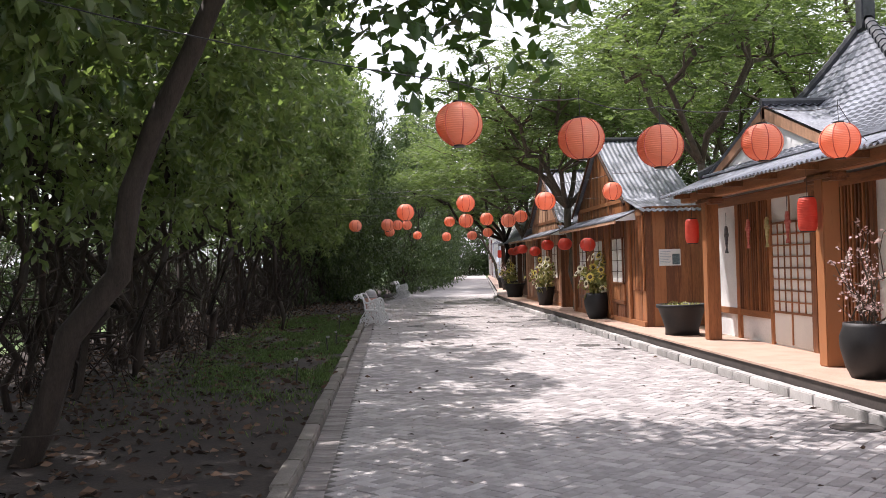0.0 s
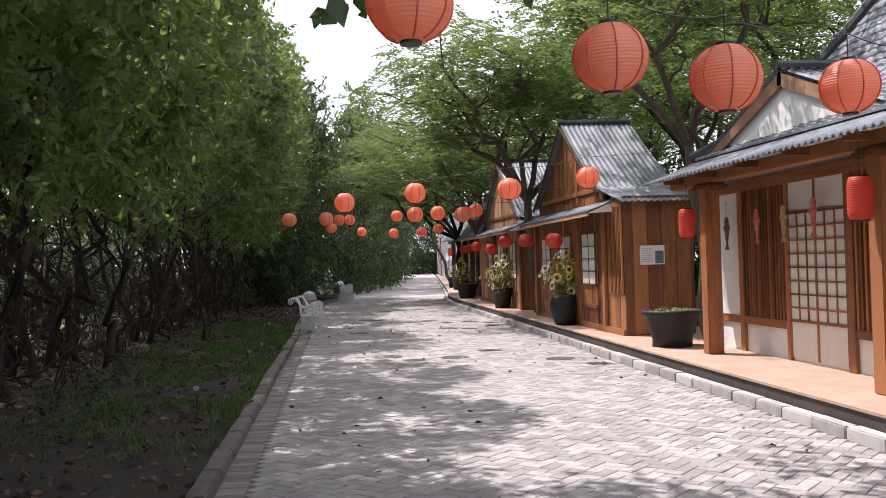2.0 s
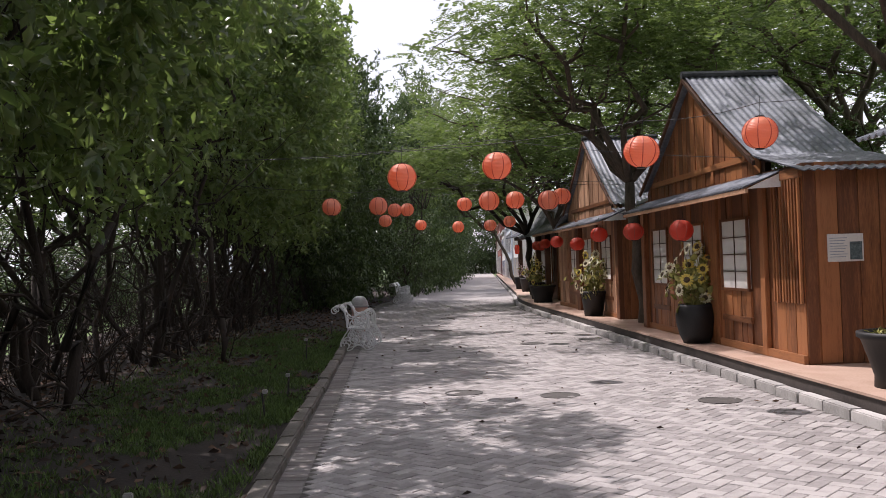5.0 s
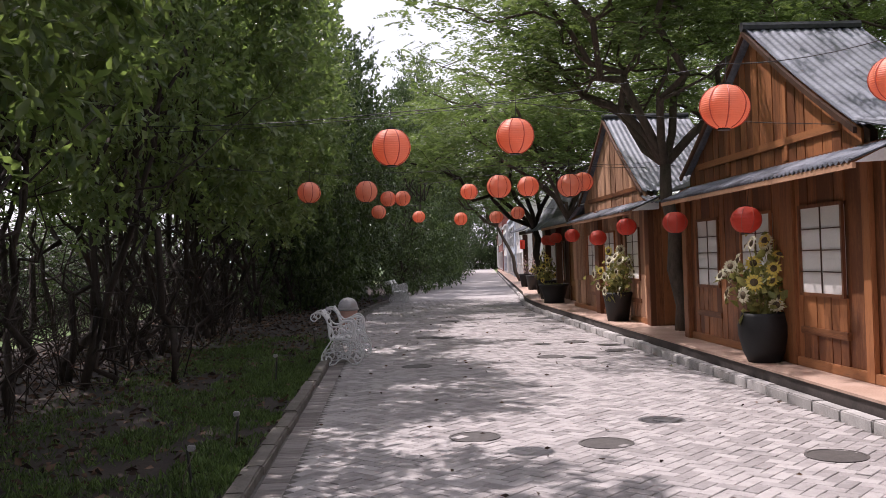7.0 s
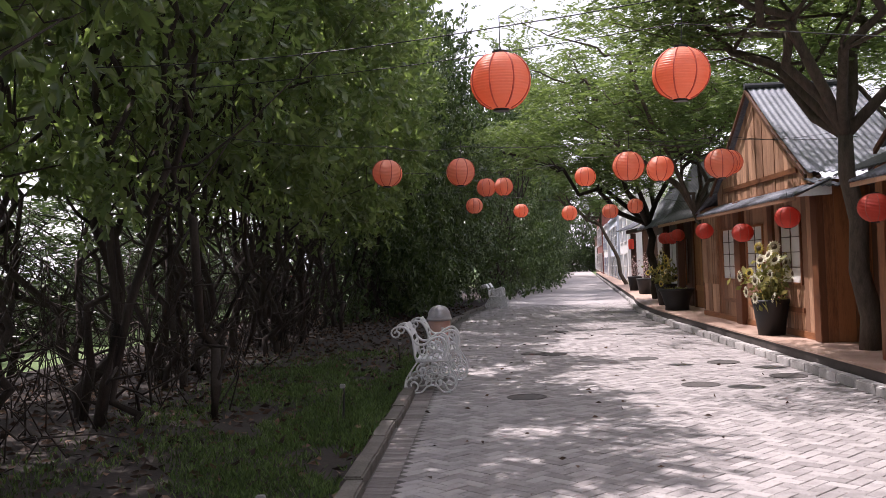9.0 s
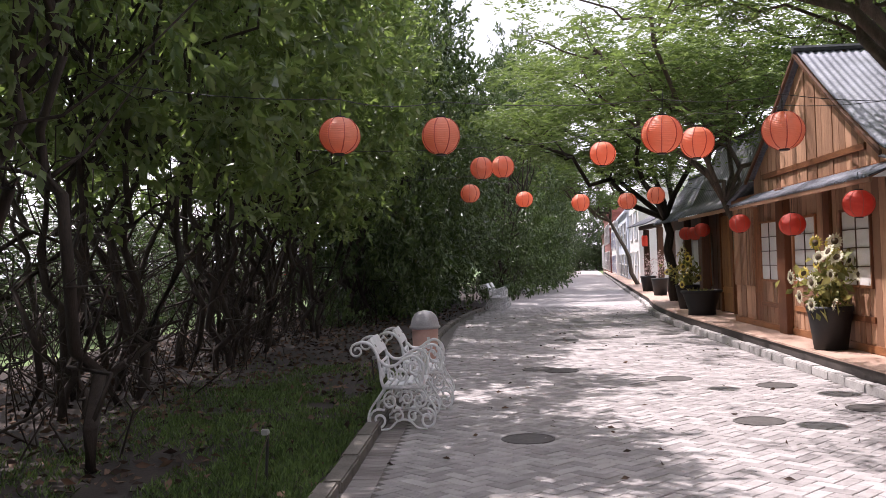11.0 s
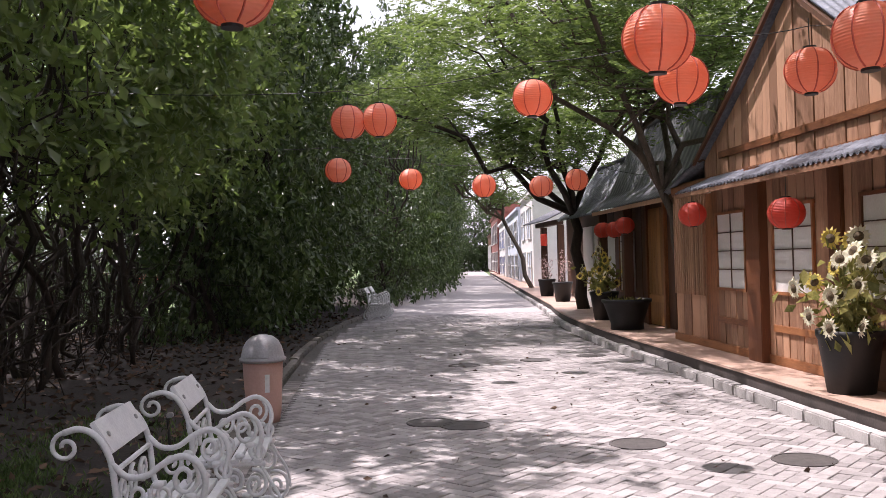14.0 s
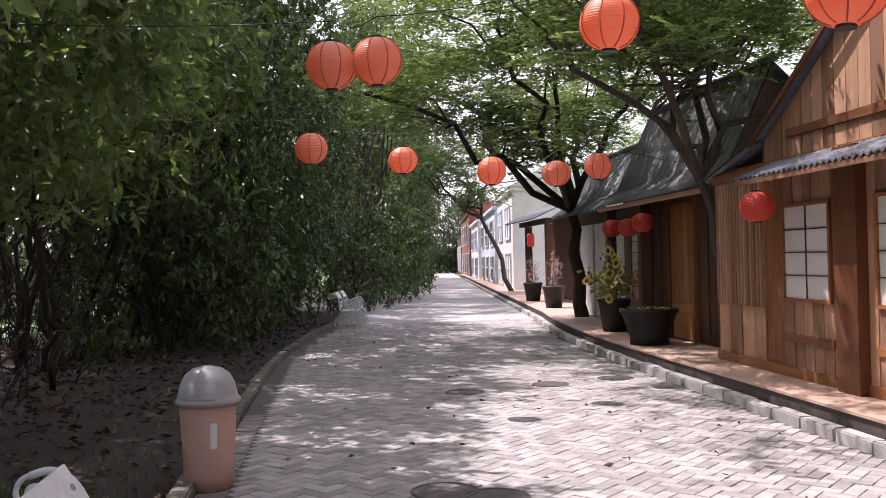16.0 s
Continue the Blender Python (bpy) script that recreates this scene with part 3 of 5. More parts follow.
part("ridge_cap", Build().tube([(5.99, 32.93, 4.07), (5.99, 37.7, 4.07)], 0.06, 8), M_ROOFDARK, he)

hs = thing("ribbed_roof_house", "low timber house with ribbed grey roof beside a tree", "house")
part("wall", Build().box(5.7, 5.82, 37.8, 41.8, 0.24, 2.5).box(5.82, 9.0, 41.7, 41.8, 0.24, 2.5), M_DARKWOOD, hs)
for i in range(3):
    part("door", Build().box(5.66, 5.698, 38.2 + i * 1.15, 39.2 + i * 1.15, 0.26, 2.2, 0.006), M_WHITE, hs, "pale panelled door")
part("roof", corrugated([(5.1, 2.40), (5.5, 2.70), (6.2, 3.65)], 37.8, 41.9, "y", 0.2, 0.03), M_ROOF, hs, smooth=True)
part("roof", corrugated([(6.22, 3.65), (7.8, 2.4)], 37.8, 41.9, "y", 0.2, 0.03), M_ROOF, hs, smooth=True)
part("ridge_cap", Build().tube([(6.21, 37.8, 3.68), (6.21, 41.9, 3.68)], 0.06, 8), M_ROOFDARK, hs)

# roofed gateway
gt = thing("roofed_gateway", "dark timber gateway with small tiled roof", "gateway", (0.2, 4.6, 0))
for y in (42.6, 45.4):
    part("post", Build().box(6.0, 6.2, y, y + 0.2, 0.24, 2.5, 0.01), M_DARKWOOD, gt)
part("beam", Build().box(5.9, 6.1, 42.2, 46.0, 2.5, 2.65, 0.01), M_DARKWOOD, gt)
part("roof", corrugated([(5.5, 2.62), (6.2, 2.95), (7.2, 3.4)], 42.0, 46.2, "y", 0.14, 0.018), M_ROOFDARK, gt, smooth=True)
part("wall", Build().box(7.0, 7.1, 42.2, 46.0, 0.24, 2.8), M_DARKWOOD, gt)


# white and coloured buildings further on
def town_house(label, x0, x1, y0, y1, h, material_, rows, cols, glass, lean=5.7, gable=0.0):
    t = thing("town_house", label, "building", (x0, y0, 0), -lean, "town houses further along")
    w, d = x1 - x0, y1 - y0
    part("wall", Build().box(0, w, 0, d, 0.0, h), material_, t)
    part("cornice", Build().box(-0.12, w, -0.1, d + 0.1, h, h + 0.18, 0.02), material_, t)
    if gable:
        part("gable_roof", Build().prism([(-0.15, h + 0.18), (w + 0.15, h + 0.18), (w * 0.35, h + 0.18 + gable)], "y", -0.15, d + 0.1), material_, t)
    for i in range(rows):
        for k in range(cols):
            a = d * (k + 0.22) / cols
            b = d * (k + 0.78) / cols
            z0 = 0.35 + (h - 0.3) * i / rows
            z1 = z0 + (h - 0.3) / rows * 0.72
            win = part("window", Build().box(-0.02, -0.002, a, b, z0, z1), glass, t)
            fr = Build()
            for yy in (a, (a + b) / 2 - 0.03, b - 0.06):
                fr.box(-0.06, -0.021, yy, yy + 0.06, z0, z1)
            for zz in (z0, (z0 + z1) / 2, z1 - 0.06):
                fr.box(-0.055, -0.0215, a, b, zz, zz + 0.06)
            part("window_frame", fr, M_WHITE, win)
    return t


town_house("tall white building with white framed windows and pitched roof", 7.3, 12.5, 57.9, 66.2, 4.25, M_WHITE, 2, 2, M_BLUEWHITE, 5.7, 1.1)
town_house("pale plaster building with dark glazed ground floor", 8.1, 14.0, 66.8, 79.0, 4.0, M_BLUEWHITE, 2, 3, M_GLASS, 5.7)
town_house("low white building with blue shutters", 9.2, 15.0, 79.5, 89.5, 3.9, M_WHITE, 2, 2, M_BLUE, 5.7)
town_house("dark red brick building with dark windows", 10.2, 16.0, 90.2, 108.0, 5.0, M_REDBRICK, 2, 4, M_GLASS, 5.7, 0.9)
town_house("low brown timber shop building", 12.0, 18.0, 108.5, 122.0, 3.8, M_DARKWOOD, 1, 7, M_GLASS, 6)
eg = thing("end_wall", "pale gate wall at the end of the street", "wall", (6.5, 136, 0))
part("wall", Build().box(-4, 12, 0, 0.3, 0, 2.6), M_WHITE, eg)
part("gate", Build().box(0.5, 3.4, -0.06, -0.002, 0, 2.2), M_BLUEWHITE, eg)


# ---- trees ----
def leaf_mesh(name, centres, axes, length, width, material_, droop=0.25, seed=1):
    """Many folded leaves: four points and two faces each."""
    rg = np.random.default_rng(seed)
    n = len(centres)
    d = axes / (np.linalg.norm(axes, axis=1, keepdims=True) + 1e-9)
    ref = rg.normal(size=(n, 3)) + np.array([0, 0, 0.6])
    s = np.cross(d, ref)
    s /= np.linalg.norm(s, axis=1, keepdims=True) + 1e-9
    up = np.cross(s, d)
    k = rg.uniform(0.65, 1.25, (n, 1))
    L, W = length * k, width * k
    mid = centres + d * L * 0.55
    vs = np.stack([centres, mid + s * W * 0.5 + up * W * droop, centres + d * L, mid - s * W * 0.5 + up * W * droop], axis=1).reshape(-1, 3)
    base = 4 * np.arange(n)[:, None]
    idx = np.concatenate([base + [0, 1, 2], base + [0, 2, 3]], axis=1).reshape(-1)
    me = bpy.data.meshes.new(name)
    me.vertices.add(4 * n)
    me.vertices.foreach_set("co", vs.astype(np.float32).ravel())
    me.loops.add(6 * n)
    me.loops.foreach_set("vertex_index", idx.astype(np.int32))
    me.polygons.add(2 * n)
    me.polygons.foreach_set("loop_start", (3 * np.arange(2 * n)).astype(np.int32))
    me.materials.append(material_)
    me.update(calc_edges=True)
    me.validate()
    return me


def branchy(b, start, end, r0, r1, rg, wob=0.12, steps=5, sides=6):
    s, e = Vector(start), Vector(end)
    pts, rad = [], []
    for i in range(steps + 1):
        u = i / steps
        p = s.lerp(e, u) + Vector(rg.normal(0, wob, 3)) * math.sin(math.pi * u)
        pts.append(p)
        rad.append(r0 + (r1 - r0) * u)
    b.tube(pts, rad, sides)
    return pts


def clumps(rg, centres, spread, per):
    pts = np.concatenate([np.asarray(c) + rg.normal(size=(per, 3)) * spread for c in centres])
    ax = rg.normal(size=(len(pts), 3)) + np.array([0, 0, -0.15])
    return pts, ax


def hedge_tree(seed, label, low=False):
    """A bushy many-stemmed tree: crooked dark stems below, leaf sprays on twigs above."""
    rg = np.random.default_rng(seed)
    t = thing("hedge_tree", label, "tree", group="row of dark hedge trees")
    b = Build()
    for i in range(5):
        x0, y0 = rg.uniform(-0.5, 0.5), rg.uniform(-0.9, 0.9)
        pts = branchy(b, (x0, y0, -0.1), (x0 + rg.normal(0.1, 0.45), y0 + rg.normal(0, 0.6), rg.uniform(2.2, 3.2)), rg.uniform(0.035, 0.075), 0.030, rg, 0.17, 7, 7)
        for k in range(3):
            q = pts[-1] + Vector((rg.normal(0.15, 0.7), rg.normal(0, 0.7), rg.uniform(1.2, 3.0)))
            branchy(b, pts[-1], q, 0.028, 0.010, rg, 0.18, 5, 5)
        for k in range(5):
            p = pts[int(rg.integers(1, 7))]
            q = p + Vector((rg.normal(0, 0.6), rg.normal(0, 0.75), rg.uniform(0.1, 1.1)))
            branchy(b, p, q, 0.018, 0.006, rg, 0.12, 4, 4)
            for m in range(2):
                branchy(b, q, q + Vector((rg.normal(0, 0.35), rg.normal(0, 0.4), rg.uniform(-0.1, 0.5))), 0.007, 0.003, rg, 0.06, 3, 3)
    for i in range(24):
        x0, y0 = rg.uniform(-0.9, 0.9), rg.uniform(-1.0, 1.0)
        branchy(b, (x0, y0, -0.05), (x0 + rg.normal(0, 0.5), y0 + rg.normal(0, 0.7), rg.uniform(0.5, 1.9)), 0.009, 0.003, rg, 0.16, 4, 4)
    part("trunk", b, M_BARKDARK, t, smooth=True)
    cs = []
    mid = np.array([0.9, 0, 3.6 if low else 4.7])
    size = np.array([2.15, 1.5, 3.1 if low else 2.8])
    for i in range(150):
        u = rg.normal(size=3)
        u /= np.linalg.norm(u)
        c = u * size * rg.uniform(0.5, 1.0) ** 0.5 + mid
        if c[2] < 2.3 and not low and rg.uniform() < 0.7:
            continue
        cs.append(c)
    if low:
        for i in range(60):
            cs.append(np.array([rg.uniform(-0.9, 2.3), rg.uniform(-1.6, 1.6), rg.uniform(0.25, 2.0)]))
    # every spray: leaves round a short twig that points outwards
    pts, ax = [], []
    for c in cs:
        d = c - mid + rg.normal(0, 0.8, 3)
        d = d / np.linalg.norm(d)
        for k in range(8):
            o = c + rg.normal(0, 0.17, 3)
            e = d + rg.normal(0, 0.55, 3)
            e = e / np.linalg.norm(e)
            L = rg.uniform(0.12, 0.3)
            for m in range(9):
                pts.append(o + e * L * (m / 8))
                ax.append(rg.normal(0, 0.75, 3) + e * 0.8 + [0, 0, -0.1])
    pts, ax = np.array(pts), np.array(ax)
    keep = pts[:, 2] > (0.05 if low else 1.35)
    part("crown", leaf_mesh("crown", pts[keep], ax[keep], 0.14, 0.062, M_LEAFSHADE if low else M_LEAF, seed=seed), None, t)
    return t


def feathery_tree(seed, label, base, forks, crown, fronds, at, bark=M_BARK, name="street_tree", radii=(0.15, 0.09)):
    """A spreading tree with feather-like compound leaves."""
    rg = np.random.default_rng(seed)
    t = thing(name, label, "tree", at, group="spreading street trees")
    b = Build()
    tips = []
    fork = Vector(base)
    branchy(b, (0, 0, -0.1), fork, radii[0], radii[1], rg, 0.07, 5, 10)
    for f in forks:
        pts = branchy(b, fork, f, radii[1] * 0.85, 0.035, rg, 0.2, 6, 8)
        tips.append(pts[-1])
        for k in range(6):
            p = pts[rg.integers(2, 7)]
            q = p + Vector((rg.normal(0, 1.0), rg.normal(0, 1.0), rg.uniform(0.1, 1.1)))
            pp = branchy(b, p, q, 0.03, 0.012, rg, 0.12, 4, 5)
            tips.append(pp[-1])
            for m in range(2):
                q2 = q + Vector((rg.normal(0, 0.6), rg.normal(0, 0.6), rg.uniform(-0.1, 0.6)))
                branchy(b, q, q2, 0.013, 0.005, rg, 0.06, 3, 4)
                tips.append(q2)
    part("trunk", b, bark, t, smooth=True)
    cc, cr = np.array(crown[0]), np.array(crown[1])
    cen, axs = [], []
    nc = 46
    cl = []
    for i in range(nc):
        u = rg.normal(size=3)
        u /= np.linalg.norm(u)
        cl.append(cc + u * cr * rg.uniform(0.3, 1.0))
    cl += [np.array(q) for q in tips]
    for i in range(fronds):
        c = cl[rg.integers(len(cl))] + rg.normal(size=3) * np.array([0.36, 0.36, 0.16])
        a = rg.uniform(0, 6.28)
        d = np.array([math.cos(a), math.sin(a), rg.uniform(-0.45, 0.25)])
        side = np.array([-d[1], d[0], rg.uniform(-0.2, 0.2)])
        L = rg.uniform(0.28, 0.45)
        for k in range(9):
            o = c + d * L * (k + 0.5) / 9 - np.array([0, 0, 0.10]) * (k / 9) ** 2
            for s in (-1, 1):
                cen.append(o)
                axs.append(side * s + d * 0.5)
    cen, axs = np.array(cen), np.array(axs)
    me = leaf_mesh("crown", cen, axs, 0.105, 0.034, M_LEAFFINE, 0.1, seed)
    part("crown", me, None, t)
    return t


kinds = [hedge_tree(s, "dark green bushy tree with bare thin stems") for s in (11, 12, 13, 14)]
lows = [hedge_tree(s, "dark green bushy tree leafy down to the ground", True) for s in (15, 16)]
spots = []
for i in range(27):
    y = -1.5 + i * 1.95
    spots.append((-4.1 + bend(y) * 0.95 + (0.55 if y > 36 else 0.2 if y > 20 else 0), y, 1.05 if y < 24 else 1.1 if y < 35 else 1.32))
    if i % 2 == 0 or y > 36 or y < 13:
        spots.append((-6.3 + bend(y) * 0.95, y + 0.9, 1.15 if y < 14 else 1.25))
for i in range(16):
    y = 51 + i * 3.2
    spots.append((-1.35 + bend(y), y, 1.5))
for i, (x, y, s) in enumerate(spots):
    m = pose(x + rng.normal(0, 0.18), y + rng.normal(0, 0.25), 0.05, 0, 0, rng.normal(0, 28))
    pool = lows if y > 36 and x > -4.6 + bend(y) * 0.95 else kinds
    if pool and pool[0].get("placed") is None:
        ob = pool[0]
        ob["placed"] = 1
        ob.matrix_basis = m
        pool.append(pool.pop(0))
    else:
        ob = copy_thing(pool[int(rng.integers(len(pool)))], m)
    k = s * rng.uniform(0.86, 1.14)
    ob.scale = (min(k, 1.1), min(k, 1.2), k * rng.uniform(0.95, 1.1))

# leaning broad-leaved tree over the start of the street
lt = thing("leaning_tree", "dark leaning broad-leaved tree reaching over the street", "tree")
rg = np.random.default_rng(5)
b = Build()
branchy(b, (-2.85, 7.0, -0.1), (-1.2, 7.0, 3.75), 0.11, 0.075, rg, 0.06, 7, 10)
ends = []
for e in ((-0.2, 7.2, 5.0), (0.9, 8.4, 5.1), (-1.6, 6.6, 5.3), (0.2, 9.6, 5.6), (1.7, 7.6, 5.3), (-2.6, 8.6, 5.6), (0.6, 6.6, 5.2), (2.2, 9.2, 5.7), (-1.2, 9.8, 5.8), (0.7, 6.9, 3.75), (2.9, 8.2, 5.6), (-0.6, 10.6, 6.3), (1.4, 10.4, 6.3)):
    pts = branchy(b, (-1.2, 7.0, 3.75), e, 0.05, 0.012, rg, 0.12, 6, 6)
    ends += pts[2:]
part("trunk", b, M_BARKDARK, lt, smooth=True)
cs = []
for e in ends:
    for k in range(3):
        cs.append(np.array(e) + rg.normal(0, 0.42, 3) * [1, 1, 0.6] + [0, 0, 0.15])
pts, ax = clumps(rg, cs, np.array([0.24, 0.24, 0.14]), 60)
hang = []
for i in range(26):
    c = np.array([rg.uniform(-0.15, 1.65), 6.9 + rg.normal(0, 0.25), 0])
    c[2] = rg.uniform(2.95, 3.9) - 0.28 * math.exp(-((c[0] - 0.55) / 0.4) ** 2)
    hang += [c + rg.normal(0, 0.09, 3) for k in range(9)]
hang = np.array(hang)
pts = np.concatenate([pts, hang])
ax = np.concatenate([ax, rg.normal(size=(len(hang), 3))])
part("crown", leaf_mesh("crown", pts, ax, 0.17, 0.095, M_LEAFBIG, seed=5), None, lt)

feathery_tree(21, "spreading feathery-leaved tree between two timber houses", (-0.22, -0.05, 2.75),
              [(-2.3, -0.6, 5.4), (-2.6, 1.6, 5.5), (-0.8, -2.4, 5.5), (1.6, -1.0, 5.6), (0.8, 1.8, 5.6), (-1.2, 3.0, 5.6), (-2.5, -1.6, 5.8)],
              ((-0.3, -0.3, 5.8), (3.1, 4.4, 1.1)), 4000, (5.05, 24.3, 0.22))
feathery_tree(24, "leaning feathery-leaved tree between a weathered house and a dark house", (-0.70, -0.05, 2.25),
              [(-1.2, 0.1, 3.9), (-2.2, -1.4, 5.5), (0.2, -0.1, 4.4), (1.6, -1.2, 5.6), (-0.6, 2.2, 5.4), (-2.8, 1.2, 5.5), (0.6, 2.4, 5.8)],
              ((-0.3, 0.2, 5.6), (3.2, 3.8, 1.2)), 3000, (5.52, 32.68, 0.22), radii=(0.085, 0.06))
feathery_tree(22, "spreading feathery-leaved tree arching over the street", (-0.25, -0.1, 2.3),
              [(-4.6, -1.6, 4.5), (-3.0, 1.5, 5.2), (-1.0, -2.6, 5.2), (1.2, -1.6, 5.6), (0.5, 2.2, 5.6), (-2.2, -3.6, 4.9)],
              ((-1.5, -1.2, 5.45), (4.6, 4.9, 1.1)), 6000, (5.45, 40.6, 0.22), M_BARKDARK, radii=(0.16, 0.10))
feathery_tree(25, "slender feathery-leaved tree leaning over the street before white buildings", (-1.2, 0.0, 2.9),
              [(-3.2, -0.6, 4.6), (-2.2, 1.2, 5.0), (-1.6, -1.6, 5.2), (-4.2, 0.6, 5.0)], ((-2.7, 0.0, 4.9), (2.4, 2.8, 0.8)), 1700, (7.05, 56.8, 0.22), radii=(0.10, 0.07))
feathery_tree(23, "feathery-leaved tree rising behind two houses", (-0.15, 0.3, 3.0),
              [(-1.6, 1.8, 5.6), (0.8, -1.6, 6.2), (1.8, 1.6, 6.4), (-1.2, -1.5, 5.9)],
              ((-0.3, 1.9, 6.0), (2.5, 3.0, 1.3)), 2900, (5.85, 15.9, 0.22), radii=(0.11, 0.07))
back = [(11.0, 13.8, 31, 6.4), (12.0, 7.0, 32, 7.0), (10.5, 19.5, 33, 6.6), (11.0, 27.0, 34, 6.8), (12.0, 1.5, 36, 6.6), (10.5, 35.0, 37, 6.4), (9.2, 31.0, 38, 6.2), (9.2, 24.2, 39, 6.4)]
first = None
for x, y, s, zc in back:
    if first is None:
        first = feathery_tree(s, "tall feathery-leaved tree behind the houses", (0, 0, 3.4),
                              [(-2.2, 0.6, zc), (1.4, -2.2, zc + 0.4), (1.6, 2.0, zc + 0.6), (-1.0, -1.8, zc + 0.3), (0.2, 0.4, zc + 1.6)],
                              ((0, 0, zc + 0.2), (3.2, 3.4, 2.2)), 1900, (x, y, 0))
    else:
        ob = copy_thing(first, pose(x, y, 0, 0, 0, s * 47))
        ob.scale = (1.05, 1.05, zc / 6.4)
for x, y, s in ((-1.5, 62.0, 1.0), (15.5, 64.0, 1.0), (17.0, 78.0, 0.9), (1.4, 80.0, 1.05), (3.4, 104.0, 1.1), (20, 106, 1.1), (2, 96, 1.0)):
    ob = copy_thing(first, pose(x, y, 0, 0, 0, x * 61))
    ob.scale = (s, s, s)

for i in range(9):
    ob = copy_thing(lows[i % 2], pose(1.0 + i * 2.2, 127 + (i % 3) * 1.5, 0, 0, 0, i * 70))
    ob.scale = (1.5, 1.5, 1.4)

for i in range(18):
    ob = copy_thing(lows[i % 2], pose(-12.5 + rng.normal(0, 0.8), 2 + i * 3.6, -0.05, 0, 0, i * 67))
    k = rng.uniform(0.40, 0.62)
    ob.scale = (1.3, 1.5, k)

for i, (x, y) in enumerate(((9.2, 17.4), (9.4, 20.5), (9.3, 23.7), (9.5, 26.9), (9.4, 30.0))):
    ob = copy_thing(lows[i % 2], pose(x, y, -0.05, 0, 0, 90 + i * 40))
    ob.scale = (0.8, 0.9, 0.62)

# ---- lanterns ----
def lantern_kind(round_, cloth, label, name="paper_lantern", group="round lanterns over the street"):
    t = thing(name, label, "lantern", group=group)
    b = Build()
    n, rows = 28, 80
    prof = []
    for i in range(rows + 1):
        u = -1 + 2 * i / rows
        if round_:
            rr, z = 0.15 * math.sqrt(max(0, 1 - (u * 0.97) ** 2)), 0.13 * u
        else:
            rr, z = 0.105 * (1 - 0.25 * abs(u) ** 6), 0.19 * u
        prof.append((rr + 0.0016 * math.sin(math.pi * i / 2), z))
    b.lathe(prof, n)
    b.f = b.f[:-2]
    part("shade", b, cloth, t, smooth=True)
    zt, rt = prof[-1][1], prof[-1][0]
    part("top_ring", Build().lathe([(rt * 0.7, zt - 0.004), (rt + 0.003, zt - 0.002), (rt + 0.003, zt + 0.010), (rt * 0.7, zt + 0.010)], 16), M_BLACK, t)
    part("bottom_ring", Build().lathe([(rt * 0.62, -zt - 0.010), (rt + 0.003, -zt - 0.010), (rt + 0.003, -zt + 0.002), (rt * 0.62, -zt + 0.004)], 16), M_BLACK, t)
    if round_:
        for k in range(8):
            a = math.pi * 2 * k / 8
            part("rib", Build().tube([((rr + 0.002) * math.cos(a), (rr + 0.002) * math.sin(a), z) for rr, z in prof[1:-1:4]], 0.0040, 4), M_RIB, t)
    part("cord", Build().tube([(0, 0, zt), (0, 0, zt + (0.175 if round_ else 0.32))], 0.003, 4), M_WIRE, t)
    return t


LAN = lantern_kind(True, M_LANTERN, "round orange-red paper lantern hanging on a wire")
places = [(0.44, 5.44, 2.34, 0.92), (1.37, 6.32, 2.36, 1.05), (2.04, 6.67, 2.34, 1.10), (3.20, 7.57, 2.47, 1.15), (4.30, 8.39, 2.58, 1.25),
          (2.84, 16.28, 2.61, 1.2), (4.0, 16.0, 2.74, 1.15), (1.62, 18.89, 2.78, 1.3), (0.34, 17.71, 2.55, 1.15),
          (-0.80, 22.26, 2.52, 1.07), (-0.02, 22.65, 2.54, 1.06), (2.06, 24.06, 2.67, 1.27), (2.80, 25.83, 2.79, 1.3), (3.17, 23.91, 2.64, 1.28), (3.78, 25.79, 2.84, 1.25),
          (0.28, 27.41, 2.75, 1.05), (0.56, 27.23, 2.74, 1.02), (1.78, 26.41, 2.77, 1.07), (0.04, 31.19, 2.70, 1.12), (0.98, 31.02, 2.55, 1.0), (2.02, 31.70, 2.50, 1.09), (3.01, 32.72, 2.56, 1.16), (3.59, 32.88, 2.66, 1.16)]
for i, (x, y, z, k) in enumerate(places):
    m = pose(x, y, z, rng.normal(0, 2), rng.normal(0, 2), rng.uniform(0, 45))
    if i == 0:
        ob = LAN
        ob.matrix_basis = m
    else:
        ob = copy_thing(LAN, m)
    ob.scale = (k, k, k * rng.uniform(1.0, 1.1))
REDL = lantern_kind(True, M_LANTERNRED, "deep red round lantern hanging under an awning", group="red lanterns under the awnings")
reds = [(4.355, 19.75, 1.87), (4.355, 22.35, 1.95), (4.475, 25.5, 2.00), (4.475, 27.75, 1.86), (4.475, 30.35, 1.98), (5.02, 36.1, 1.98), (5.02, 37.0, 2.0), (5.02, 35.4, 2.03)]
for i, (x, y, z) in enumerate(reds):
    m = pose(x, y, z, 0, rng.normal(0, 3), rng.uniform(0, 45))
    if i == 0:
        ob = REDL
        ob.matrix_basis = m
    else:
        ob = copy_thing(REDL, m)
    ob.scale = (1.15, 1.15, 1.15)
CYL = lantern_kind(False, M_LANTERNRED, "red cylinder lantern hanging at a timber post", "cylinder_lantern", "cylinder lanterns at the posts")
CYL.matrix_basis = pose(4.72, 10.0, 1.96)
for x, y, z in ((4.78, 14.1, 1.93), (5.75, 47.2, 2.03)):
    copy_thing(CYL, pose(x, y, z, 0, 0, 20))


